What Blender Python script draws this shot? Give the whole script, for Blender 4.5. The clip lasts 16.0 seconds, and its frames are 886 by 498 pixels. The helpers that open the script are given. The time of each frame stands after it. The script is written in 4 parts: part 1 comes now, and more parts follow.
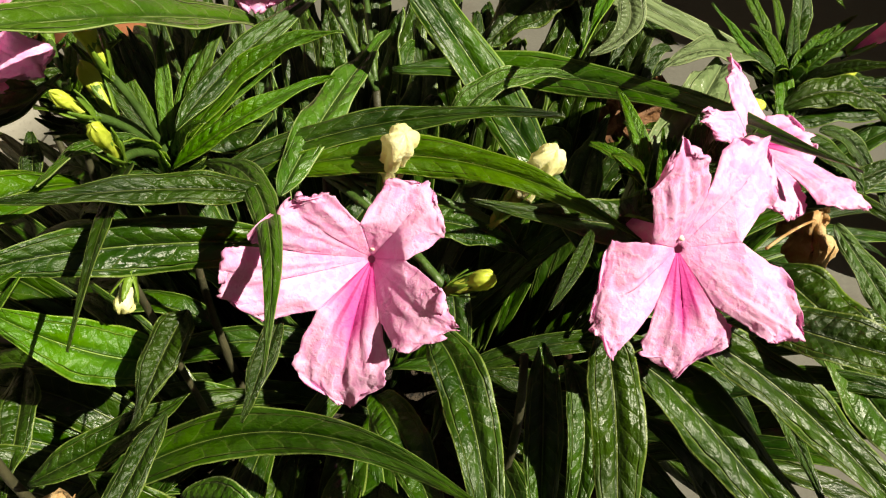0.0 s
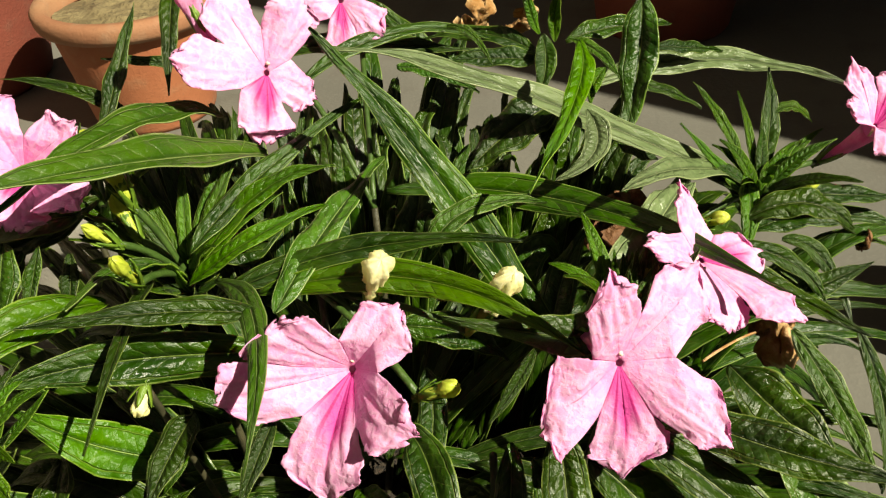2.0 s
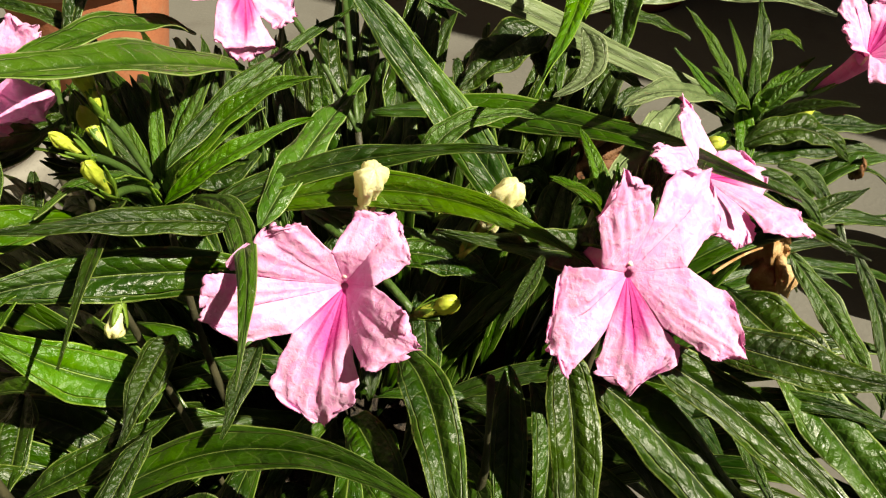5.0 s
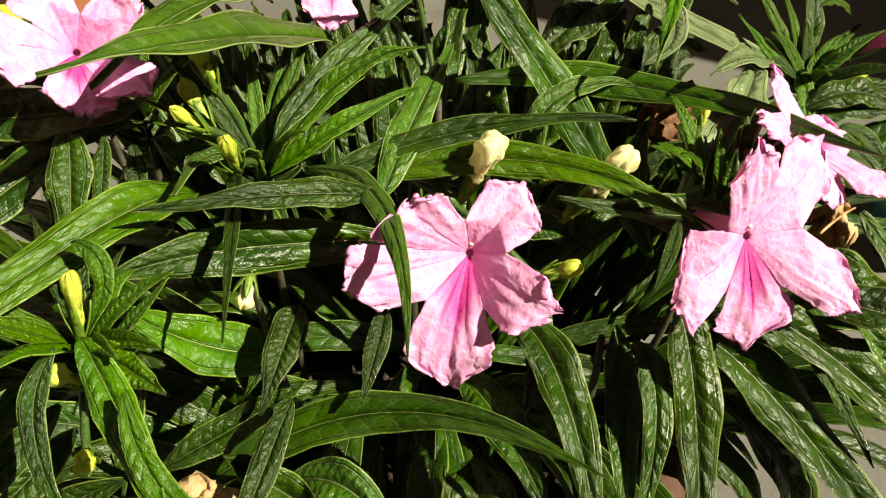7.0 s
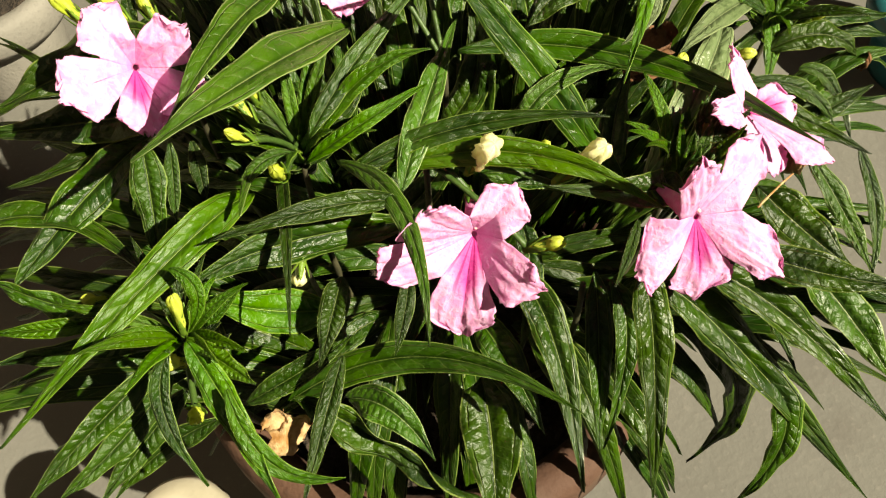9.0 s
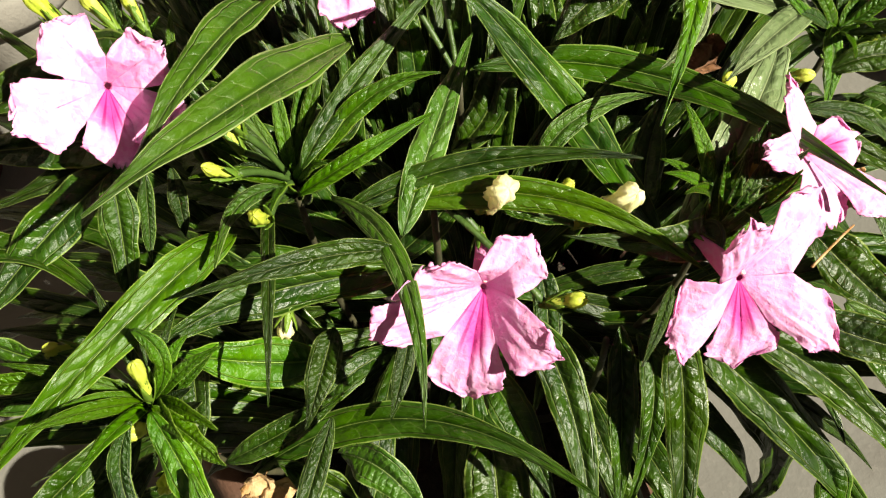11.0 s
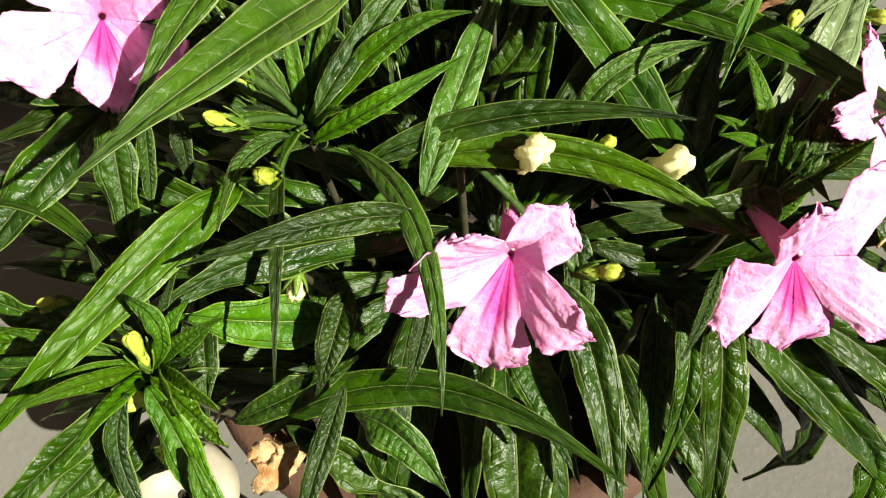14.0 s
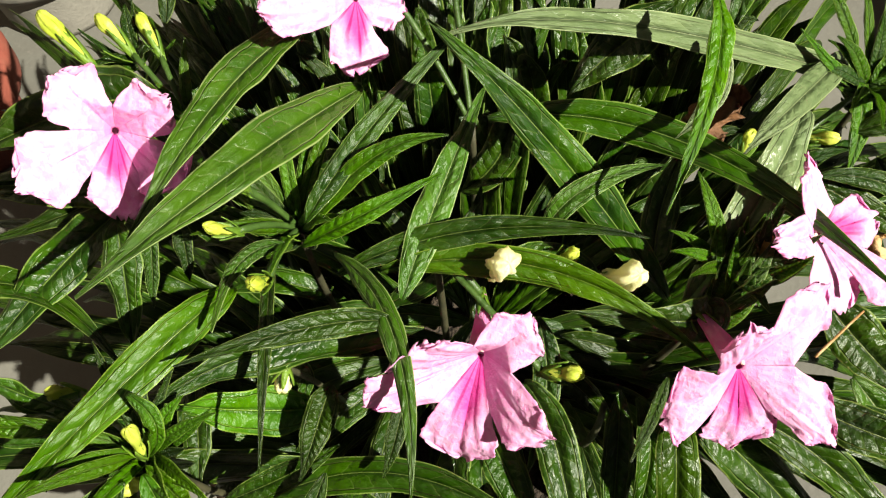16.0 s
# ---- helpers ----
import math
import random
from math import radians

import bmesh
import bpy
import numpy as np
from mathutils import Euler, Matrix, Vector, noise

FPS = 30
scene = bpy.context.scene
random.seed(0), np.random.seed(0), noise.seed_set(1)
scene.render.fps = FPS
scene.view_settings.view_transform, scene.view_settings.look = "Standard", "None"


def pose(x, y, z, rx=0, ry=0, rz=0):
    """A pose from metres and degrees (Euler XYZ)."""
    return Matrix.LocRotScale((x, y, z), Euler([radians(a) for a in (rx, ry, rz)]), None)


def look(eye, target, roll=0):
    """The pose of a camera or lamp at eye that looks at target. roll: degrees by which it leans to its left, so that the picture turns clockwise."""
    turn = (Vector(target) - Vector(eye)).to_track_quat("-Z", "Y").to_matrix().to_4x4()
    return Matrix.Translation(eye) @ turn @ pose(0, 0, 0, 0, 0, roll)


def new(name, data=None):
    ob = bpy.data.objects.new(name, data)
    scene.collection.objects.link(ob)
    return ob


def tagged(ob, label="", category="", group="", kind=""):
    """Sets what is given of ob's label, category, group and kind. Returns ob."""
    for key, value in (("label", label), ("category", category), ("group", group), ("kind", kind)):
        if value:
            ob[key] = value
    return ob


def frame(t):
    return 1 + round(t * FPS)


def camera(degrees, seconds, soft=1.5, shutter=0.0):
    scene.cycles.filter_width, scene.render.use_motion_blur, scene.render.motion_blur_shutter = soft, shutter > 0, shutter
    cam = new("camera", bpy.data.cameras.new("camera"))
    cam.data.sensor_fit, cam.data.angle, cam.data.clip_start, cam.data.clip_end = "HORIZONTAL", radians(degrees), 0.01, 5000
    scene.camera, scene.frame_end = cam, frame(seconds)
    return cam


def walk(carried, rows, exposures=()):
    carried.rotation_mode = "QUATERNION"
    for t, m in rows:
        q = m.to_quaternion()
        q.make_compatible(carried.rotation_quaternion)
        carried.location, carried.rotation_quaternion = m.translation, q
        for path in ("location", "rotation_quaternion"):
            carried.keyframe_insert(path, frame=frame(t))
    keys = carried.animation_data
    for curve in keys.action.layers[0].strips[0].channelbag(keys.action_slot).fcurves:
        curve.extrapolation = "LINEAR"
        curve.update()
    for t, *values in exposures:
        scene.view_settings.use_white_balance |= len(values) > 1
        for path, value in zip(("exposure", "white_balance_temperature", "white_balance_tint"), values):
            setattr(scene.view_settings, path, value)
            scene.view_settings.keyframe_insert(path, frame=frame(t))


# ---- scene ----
cam = camera(53.1, 16.0, soft=1.2)
METRES, EYE, TILT, LEAN, TURN = 0.42, 0.45, -40.0, 0.0, 0.0
ROWS = [
    (0.0, 0.0, 0.0, 0.0, 0.0, 0.0, -0.0),
    (0.5, 0.0433, -0.0002, 0.0183, 3.53, -0.34, 0.24),
    (1.0, 0.0554, -0.0259, 0.0239, 4.37, 1.42, 0.2),
    (1.5, 0.0575, -0.0423, 0.0245, 4.38, 3.17, 0.35),
    (2.0, 0.0583, -0.0649, 0.0299, 4.2, 4.08, 0.25),
    (2.5, 0.0513, -0.0741, 0.0162, 3.5, 5.15, 0.14),
    (3.0, 0.024, -0.0748, -0.0125, 1.4, 6.19, -0.17),
    (3.5, 0.0021, -0.0648, -0.0299, 0.56, 5.03, -0.2),
    (4.0, 0.0221, -0.0385, -0.0137, 2.68, 3.43, 0.0),
    (4.2, 0.0301, -0.0281, -0.0107, 2.75, 2.97, 0.08),
    (6.3, -0.0117, -0.0560, -0.0193, -2.58, 3.02, 0.57),
    (6.5, -0.031, -0.053, -0.0267, -2.29, 3.12, 0.76),
    (7.0, -0.0835, -0.05, -0.0038, -3.0, 0.13, 1.64),
    (7.5, -0.0827, -0.0824, 0.0131, -1.72, -1.31, 1.57),
    (8.0, -0.1041, -0.0669, 0.0243, -3.15, -3.3, 2.51),
    (8.5, -0.1125, -0.1276, 0.1075, -4.42, -11.64, 2.57),
    (9.0, -0.0741, -0.1647, 0.1596, -2.04, -15.07, 4.26),
    (9.5, -0.0326, -0.1142, 0.1647, 1.21, -16.93, 4.59),
    (9.7, -0.0281, -0.1092, 0.1735, 1.30, -18.10, 5.11),
    (11.8, -0.0784, -0.0481, 0.1909, -0.73, -17.31, 2.15),
    (12.0, -0.083, -0.0386, 0.1777, -1.0, -18.8, 2.16),
    (12.5, -0.0732, -0.0315, 0.1815, 0.79, -19.68, 1.59),
    (13.0, -0.0716, -0.038, 0.2036, 0.66, -21.62, 1.79),
    (13.5, -0.0618, -0.0278, 0.205, 1.3, -22.37, 2.02),
    (14.0, -0.0498, -0.005, 0.225, 2.54, -24.68, 2.31),
    (14.5, -0.0209, -0.0083, 0.2393, 4.81, -23.66, 3.23),
    (15.0, -0.0177, -0.0132, 0.2491, 4.72, -22.71, 2.87),
    (15.5, -0.0173, -0.0231, 0.2606, 4.04, -23.06, 2.38),
    (16.0, -0.0269, -0.0372, 0.2744, 3.32, -21.25, 1.48),
]
walk(cam, [(t, pose(0, 0, EYE, TILT, LEAN, TURN) @ pose(METRES * x, METRES * y, METRES * z, 90 + pitch, roll, yaw)) for t, x, y, z, yaw, pitch, roll in ROWS],
     [(0.0, 1.00, 7200, 4), (1.0, 0.90, 7250, 3), (3.0, 0.97, 7250, 3), (4.2, 1.07, 7250, 5), (6.3, 1.10, 7250, 7), (9.0, 1.21, 7400, 5), (9.7, 1.21, 7300, 6), (11.8, 1.33, 6550, 8), (14.0, 1.28, 6500, 7), (16.0, 1.21, 6550, 5)])

# ---- daylight ----
TO_SUN = Vector((0.61, -0.39, 0.69)).normalized()
world = bpy.data.worlds.new("world")
scene.world = world
world.use_nodes = True
sky = world.node_tree.nodes.new("ShaderNodeTexSky")
sky.sky_type, sky.sun_disc = "NISHITA", False
sky.dust_density, sky.ozone_density = 4.0, 0.3
sky.sun_elevation = math.asin(TO_SUN.z)
sky.sun_rotation = math.atan2(TO_SUN.x, TO_SUN.y)
world.node_tree.links.new(sky.outputs[0], world.node_tree.nodes["Background"].inputs[0])
world.node_tree.nodes["Background"].inputs[1].default_value = 0.007
sun = new("sun", bpy.data.lights.new("sun", "SUN"))
sun.data.energy, sun.data.angle, sun.data.color = 5.0, radians(0.5), (1.0, 0.935, 0.805)
sun.matrix_world = look(TO_SUN * 5, (0, 0, 0))


# ---- materials ----
class Mat:
    """A node material with short calls to add and join nodes."""

    def __init__(self, name):
        self.m = bpy.data.materials.new(name)
        self.m.use_nodes = True
        self.t = self.m.node_tree
        self.bsdf = self.t.nodes["Principled BSDF"]
        self.out = self.t.nodes["Material Output"]

    def n(self, kind, **kw):
        node = self.t.nodes.new("ShaderNode" + kind)
        for k, v in kw.items():
            setattr(node, k, v)
        return node

    def put(self, a, b):
        self.t.links.new(a, b)

    def math(self, op, a, b=None, c=None):
        node = self.n("Math", operation=op)
        for i, v in enumerate((a, b, c)):
            if v is None:
                continue
            if isinstance(v, (int, float)):
                node.inputs[i].default_value = v
            else:
                self.put(v, node.inputs[i])
        return node.outputs[0]

    def noise(self, scale, detail=4.0, vec=None, rough=0.55):
        node = self.n("TexNoise")
        node.inputs["Scale"].default_value = scale
        node.inputs["Detail"].default_value = detail
        node.inputs["Roughness"].default_value = rough
        self.put(vec if vec is not None else self.coord("Object"), node.inputs["Vector"])
        return node.outputs[0]

    def coord(self, which):
        return self.n("TexCoord").outputs[which]

    def step(self, v, lo, hi):
        node = self.n("MapRange", interpolation_type="SMOOTHSTEP")
        self.put(v, node.inputs[0])
        node.inputs[1].default_value, node.inputs[2].default_value = lo, hi
        return node.outputs[0]

    def mix(self, f, a, b, blend="MIX"):
        node = self.n("Mix", data_type="RGBA", blend_type=blend)
        for i, v in ((0, f), (6, a), (7, b)):
            if isinstance(v, (int, float)):
                node.inputs[i].default_value = v
            elif isinstance(v, tuple):
                node.inputs[i].default_value = (*v, 1)
            else:
                self.put(v, node.inputs[i])
        return node.outputs[2]

    def rand(self):
        return self.math("FRACT", self.math("ADD", self.n("ObjectInfo").outputs["Random"], self.n("NewGeometry").outputs["Random Per Island"]))

    def bump(self, h, strength, dist):
        node = self.n("Bump")
        node.inputs["Strength"].default_value, node.inputs["Distance"].default_value = strength, dist
        self.put(h, node.inputs["Height"])
        self.put(node.outputs[0], self.bsdf.inputs["Normal"])
        return node.outputs[0]

    def base(self, col, rough=0.6):
        if isinstance(col, tuple):
            self.bsdf.inputs["Base Color"].default_value = (*col, 1)
        else:
            self.put(col, self.bsdf.inputs["Base Color"])
        if isinstance(rough, float):
            self.bsdf.inputs["Roughness"].default_value = rough
        else:
            self.put(rough, self.bsdf.inputs["Roughness"])

    def glow_through(self, col, share, normal=None):
        """Light that passes through a thin leaf or petal."""
        tr = self.n("BsdfTranslucent")
        if isinstance(col, tuple):
            tr.inputs[0].default_value = (*col, 1)
        else:
            self.put(col, tr.inputs[0])
        if normal is not None:
            self.put(normal, tr.inputs["Normal"])
        mx = self.n("MixShader")
        mx.inputs[0].default_value = share
        self.put(self.bsdf.outputs[0], mx.inputs[1])
        self.put(tr.outputs[0], mx.inputs[2])
        self.put(mx.outputs[0], self.out.inputs[0])


def blade_uv(k):
    """Along the blade (0 at its base) and across it (0 on the midrib, 1 at the margins)."""
    sep = k.n("SeparateXYZ")
    k.put(k.coord("UV"), sep.inputs[0])
    along, side = sep.outputs[0], sep.outputs[1]
    return along, side, k.math("ABSOLUTE", k.math("MULTIPLY_ADD", side, 2.0, -1.0))


def leaf_material(name, dark, mid, pale, through_col, share=0.16):
    k = Mat(name)
    along, side, v = blade_uv(k)
    wob = k.noise(60, 3)
    # side veins leave the midrib slantwise, run forward and join along the margin
    slant = k.math("SUBTRACT", k.math("MULTIPLY", along, 15.0), k.math("MULTIPLY", k.math("POWER", v, 0.8), 1.1))
    saw = k.math("FRACT", k.math("ADD", slant, k.math("MULTIPLY", wob, 1.3)))
    tri = k.math("ABSOLUTE", k.math("MULTIPLY_ADD", saw, 2.0, -1.0))
    vein = k.math("MULTIPLY", k.step(tri, 0.86, 0.99), k.math("SUBTRACT", 1.0, k.step(v, 0.62, 0.80)))
    rib = k.math("SUBTRACT", 1.0, k.step(v, 0.015, 0.055))
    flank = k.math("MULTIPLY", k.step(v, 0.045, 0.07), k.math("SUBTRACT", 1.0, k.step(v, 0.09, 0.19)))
    margin = k.step(k.math("ADD", v, k.math("MULTIPLY", k.noise(150, 2), 0.06)), 0.95, 1.0)
    loop = k.math("ADD", v, k.math("MULTIPLY_ADD", tri, 0.02, k.math("MULTIPLY", k.noise(50, 2), 0.28)))
    long_vein = k.math("SUBTRACT", 1.0, k.step(k.math("ABSOLUTE", k.math("SUBTRACT", loop, 0.88)), 0.0, 0.055))
    long_vein = k.math("MULTIPLY", long_vein, k.step(k.noise(28, 2), 0.36, 0.55))
    tone = k.step(k.noise(45, 5), 0.3, 0.72)
    blot = k.step(k.noise(260, 3), 0.40, 0.75)
    col = k.mix(tone, dark, mid)
    col = k.mix(k.math("MULTIPLY", blot, 0.06), col, pale)
    col = k.mix(k.math("MULTIPLY", vein, 0.20), col, pale)
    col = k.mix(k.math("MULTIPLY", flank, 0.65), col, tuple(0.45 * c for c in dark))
    col = k.mix(k.math("MULTIPLY", rib, 0.75), col, pale)
    col = k.mix(k.math("MULTIPLY", margin, 0.8), col, tuple(1.25 * c for c in pale))
    col = k.mix(k.math("MULTIPLY", long_vein, 0.65), col, pale)
    hue = k.n("HueSaturation")
    k.put(col, hue.inputs["Color"])
    k.put(k.math("MULTIPLY_ADD", k.rand(), 0.016, 0.490), hue.inputs["Hue"])
    k.put(k.math("MULTIPLY_ADD", k.rand(), 0.44, 0.86), hue.inputs["Value"])
    hue.inputs["Saturation"].default_value = 1.08
    col = hue.outputs[0]
    k.base(col, k.math("MULTIPLY_ADD", k.step(k.noise(55, 4), 0.35, 0.65), 0.18, 0.29))
    k.bsdf.inputs["Specular IOR Level"].default_value = 0.5
    # the blade swells between its veins
    pillow = k.math("POWER", k.math("SUBTRACT", 1.0, tri), 0.55)
    swell = k.math("MULTIPLY", pillow, k.math("MULTIPLY_ADD", k.noise(42, 3), 1.5, -0.15))
    swell = k.math("MULTIPLY", swell, k.math("MULTIPLY", k.step(v, 0.04, 0.28), k.math("SUBTRACT", 1.0, k.step(v, 0.74, 0.96))))
    crease = k.n("CombineXYZ")
    k.put(k.math("MULTIPLY", along, 24.0), crease.inputs[0])
    k.put(k.math("MULTIPLY", side, 6.0), crease.inputs[1])
    k.put(k.math("MULTIPLY", k.rand(), 30.0), crease.inputs[2])
    h = k.math("SUBTRACT", k.math("MULTIPLY", swell, 0.80), k.math("ADD", k.math("MULTIPLY", rib, 1.1), k.math("MULTIPLY", long_vein, 0.9)))
    h = k.math("ADD", h, k.math("MULTIPLY", k.noise(1.0, 4, crease.outputs[0]), 1.3))
    h = k.math("ADD", h, k.math("MULTIPLY", k.noise(420, 4), 0.35))
    nrm = k.bump(h, 0.95, 0.0008)
    k.glow_through(through_col, share, nrm)
    return k.m


def petal_material(name, marked):
    k = Mat(name)
    along, side, v = blade_uv(k)
    vec = k.n("CombineXYZ")
    k.put(k.math("MULTIPLY", along, 6.0), vec.inputs[0])
    k.put(k.math("MULTIPLY", side, 8.0), vec.inputs[1])
    k.put(k.math("MULTIPLY", k.rand(), 9.0), vec.inputs[2])
    fibre = k.noise(1.6, 4, vec.outputs[0])
    crumple = k.noise(230, 4)
    worm = k.math("ABSOLUTE", k.math("MULTIPLY_ADD", crumple, 2.0, -1.0))
    net = k.math("SUBTRACT", 1.0, k.step(worm, 0.02, 0.20))
    tone = k.math("ADD", k.math("MULTIPLY", fibre, 0.4), k.math("MULTIPLY", k.noise(120, 4), 0.6))
    col = k.mix(k.step(tone, 0.36, 0.64), (0.90, 0.37, 0.71), (0.94, 0.50, 0.82))
    col = k.mix(k.math("MULTIPLY", net, 0.38), col, (0.95, 0.71, 0.88))
    if marked:
        # deep magenta guide lines that run out of the throat
        wave = k.math("ABSOLUTE", k.math("SINE", k.math("MULTIPLY", k.math("MULTIPLY_ADD", side, 2.0, -1.0), 6.6)))
        line = k.math("SUBTRACT", 1.0, k.step(wave, 0.20, 0.65))
        near = k.math("SUBTRACT", 1.0, k.step(k.math("ADD", along, k.math("MULTIPLY", v, 0.30)), 0.36, 0.74))
        wash = k.math("SUBTRACT", 1.0, k.step(k.math("ADD", along, k.math("MULTIPLY", v, 0.30)), 0.34, 0.72))
        col = k.mix(k.math("MULTIPLY", wash, 0.92), col, (0.66, 0.045, 0.34))
        col = k.mix(k.math("MULTIPLY", k.math("MULTIPLY", near, line), 0.9), col, (0.45, 0.006, 0.17))
    else:
        near = k.math("SUBTRACT", 1.0, k.step(along, 0.02, 0.22))
        col = k.mix(k.math("MULTIPLY", near, 0.35), col, (0.76, 0.14, 0.44))
    k.base(col, 0.55)
    k.bsdf.inputs["Specular IOR Level"].default_value = 0.3
    h = k.math("ADD", k.math("MULTIPLY", fibre, 0.3), k.math("MULTIPLY", net, 0.35))
    h = k.math("ADD", h, k.math("MULTIPLY", crumple, 2.4))
    h = k.math("ADD", h, k.math("MULTIPLY", k.noise(420, 4), 1.2))
    nrm = k.bump(h, 0.40, 0.0006)
    k.glow_through(k.mix(1.0, col, (1.0, 0.62, 0.82), "MULTIPLY"), 0.36, nrm)
    return k.m


def plain_material(name, a, b, scale, rough=0.7, bump=0.4, dist=0.0008, share=0.0):
    k = Mat(name)
    f = k.step(k.noise(scale, 5), 0.3, 0.7)
    fine = k.noise(scale * 7, 4)
    col = k.mix(f, a, b)
    col = k.mix(k.math("MULTIPLY", k.step(fine, 0.45, 0.75), 0.3), col, tuple(0.75 * c for c in a))
    k.base(col, rough)
    nrm = k.bump(k.math("ADD", fine, f), bump, dist)
    if share:
        k.glow_through(b, share, nrm)
    return k.m


def concrete_material():
    k = Mat("worn_concrete")
    big, med, fine = k.noise(2.3, 5), k.noise(16, 5), k.noise(190, 4)
    col = k.mix(k.step(big, 0.3, 0.7), (0.100, 0.097, 0.084), (0.142, 0.138, 0.120))
    col = k.mix(k.math("MULTIPLY", k.step(med, 0.5, 0.72), 0.45), col, (0.083, 0.073, 0.062))
    col = k.mix(k.math("MULTIPLY", k.step(fine, 0.55, 0.75), 0.3), col, (0.199, 0.183, 0.158))
    k.base(col, 0.85)
    k.bump(k.math("ADD", k.math("MULTIPLY", fine, 0.6), med), 0.5, 0.002)
    return k.m


def clay_material(name, a, b, dust):
    k = Mat(name)
    big, med, fine = k.noise(9, 5), k.noise(45, 5), k.noise(320, 4)
    col = k.mix(k.step(big, 0.3, 0.7), a, b)
    col = k.mix(k.math("MULTIPLY", k.step(med, 0.5, 0.75), 0.5), col, dust)
    col = k.mix(k.math("MULTIPLY", k.step(fine, 0.5, 0.8), 0.35), col, tuple(0.5 * c for c in a))
    k.base(col, 0.82)
    k.bump(k.math("ADD", fine, med), 0.5, 0.0012)
    return k.m


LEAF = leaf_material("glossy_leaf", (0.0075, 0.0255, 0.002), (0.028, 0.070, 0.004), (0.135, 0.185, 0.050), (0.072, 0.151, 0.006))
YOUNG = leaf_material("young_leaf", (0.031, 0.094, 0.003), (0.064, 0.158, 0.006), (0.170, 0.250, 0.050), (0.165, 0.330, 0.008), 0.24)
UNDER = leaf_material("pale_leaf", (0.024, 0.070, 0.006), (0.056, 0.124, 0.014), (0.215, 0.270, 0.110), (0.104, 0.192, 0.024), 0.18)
# lighter copy of the leaf colour, with the glossy sunlit sheen painted in
SHEEN = leaf_material("leaf_with_sheen", (0.104, 0.148, 0.068), (0.160, 0.212, 0.100), (0.256, 0.304, 0.160), (0.128, 0.208, 0.040), 0.18)
PETAL = petal_material("pink_petal", False)
MARKED = petal_material("pink_petal_with_guide_lines", True)
STEM = plain_material("green_stem", (0.030, 0.064, 0.010), (0.055, 0.106, 0.019), 140, 0.45)
BROWN_STEM = plain_material("brown_stem", (0.030, 0.030, 0.014), (0.055, 0.051, 0.024), 120, 0.6)
CALYX = plain_material("green_calyx", (0.076, 0.162, 0.017), (0.170, 0.281, 0.025), 160, 0.42, share=0.2)
BUD = plain_material("yellow_green_bud", (0.425, 0.527, 0.043), (0.663, 0.731, 0.119), 90, 0.45, 0.35, 0.0008, share=0.3)
CREAM = plain_material("cream_bud", (0.94, 0.90, 0.36), (0.97, 0.95, 0.64), 110, 0.5, 0.4, 0.0010, share=0.3)
OLIVE = plain_material("olive_bud_tube", (0.255, 0.230, 0.034), (0.408, 0.357, 0.068), 110, 0.5, 0.4, 0.0008, share=0.2)
STAMEN = plain_material("cream_stamen", (0.8, 0.62, 0.5), (0.85, 0.75, 0.6), 200, 0.6)
DRY = plain_material("dry_petal", (0.344, 0.164, 0.041), (0.689, 0.492, 0.262), 190, 0.75, 0.5, 0.001, share=0.25)
DRYLEAF = plain_material("dry_leaf", (0.107, 0.045, 0.016), (0.213, 0.098, 0.037), 70, 0.7, 0.8, 0.0015, share=0.12)
SOIL = plain_material("dark_soil", (0.024, 0.017, 0.011), (0.060, 0.042, 0.027), 60, 0.95, 1.0, 0.006)
DRYSOIL = plain_material("dry_sandy_soil", (0.123, 0.094, 0.045), (0.205, 0.164, 0.082), 25, 0.95, 1.0, 0.004)
CONCRETE = concrete_material()
CLAY = clay_material("terracotta", (0.277, 0.088, 0.038), (0.353, 0.126, 0.055), (0.319, 0.168, 0.092))
RIMCLAY = clay_material("dusty_terracotta", (0.252, 0.109, 0.055), (0.302, 0.160, 0.084), (0.286, 0.185, 0.118))
BROWNPOT = clay_material("brown_clay", (0.064, 0.029, 0.016), (0.093, 0.044, 0.025), (0.093, 0.060, 0.038))
REDPOT = clay_material("red_clay", (0.170, 0.038, 0.024), (0.221, 0.055, 0.034), (0.187, 0.076, 0.051))
CEMENT = clay_material("cement_pot", (0.164, 0.156, 0.135), (0.221, 0.209, 0.180), (0.139, 0.131, 0.115))
TEAL = plain_material("teal_plastic", (0.009, 0.064, 0.072), (0.012, 0.085, 0.093), 40, 0.4, 0.2)
WHITE = plain_material("white_plastic", (0.344, 0.312, 0.230), (0.410, 0.377, 0.295), 30, 0.5, 0.2)
SUCC = plain_material("pale_succulent_leaf", (0.344, 0.361, 0.164), (0.508, 0.508, 0.279), 60, 0.5, share=0.1)
# brown wall; the shade lying on it is put into the dark colour
WALL = plain_material("brown_wall_with_shade", (0.034, 0.012, 0.009), (0.049, 0.018, 0.012), 12, 0.8, 0.6, 0.003)
PLASTER = plain_material("cream_plaster", (0.180, 0.144, 0.099), (0.234, 0.189, 0.135), 8, 0.9, 0.6, 0.003)


# ---- building blocks ----
ROOTED = []  # plants whose parts are built where they grow


def part(name, bm, material, parent=None, label="", smooth=True):
    me = bpy.data.meshes.new(name)
    bm.normal_update()
    if smooth:
        for f in bm.faces:
            f.smooth = True
    bm.to_mesh(me)
    bm.free()
    me.materials.append(material)
    ob = new(name, me)
    ob.parent = parent
    if parent in ROOTED:
        ob.matrix_parent_inverse = Matrix.Translation(-parent.location)
    if label:
        ob["label"] = label
    return ob


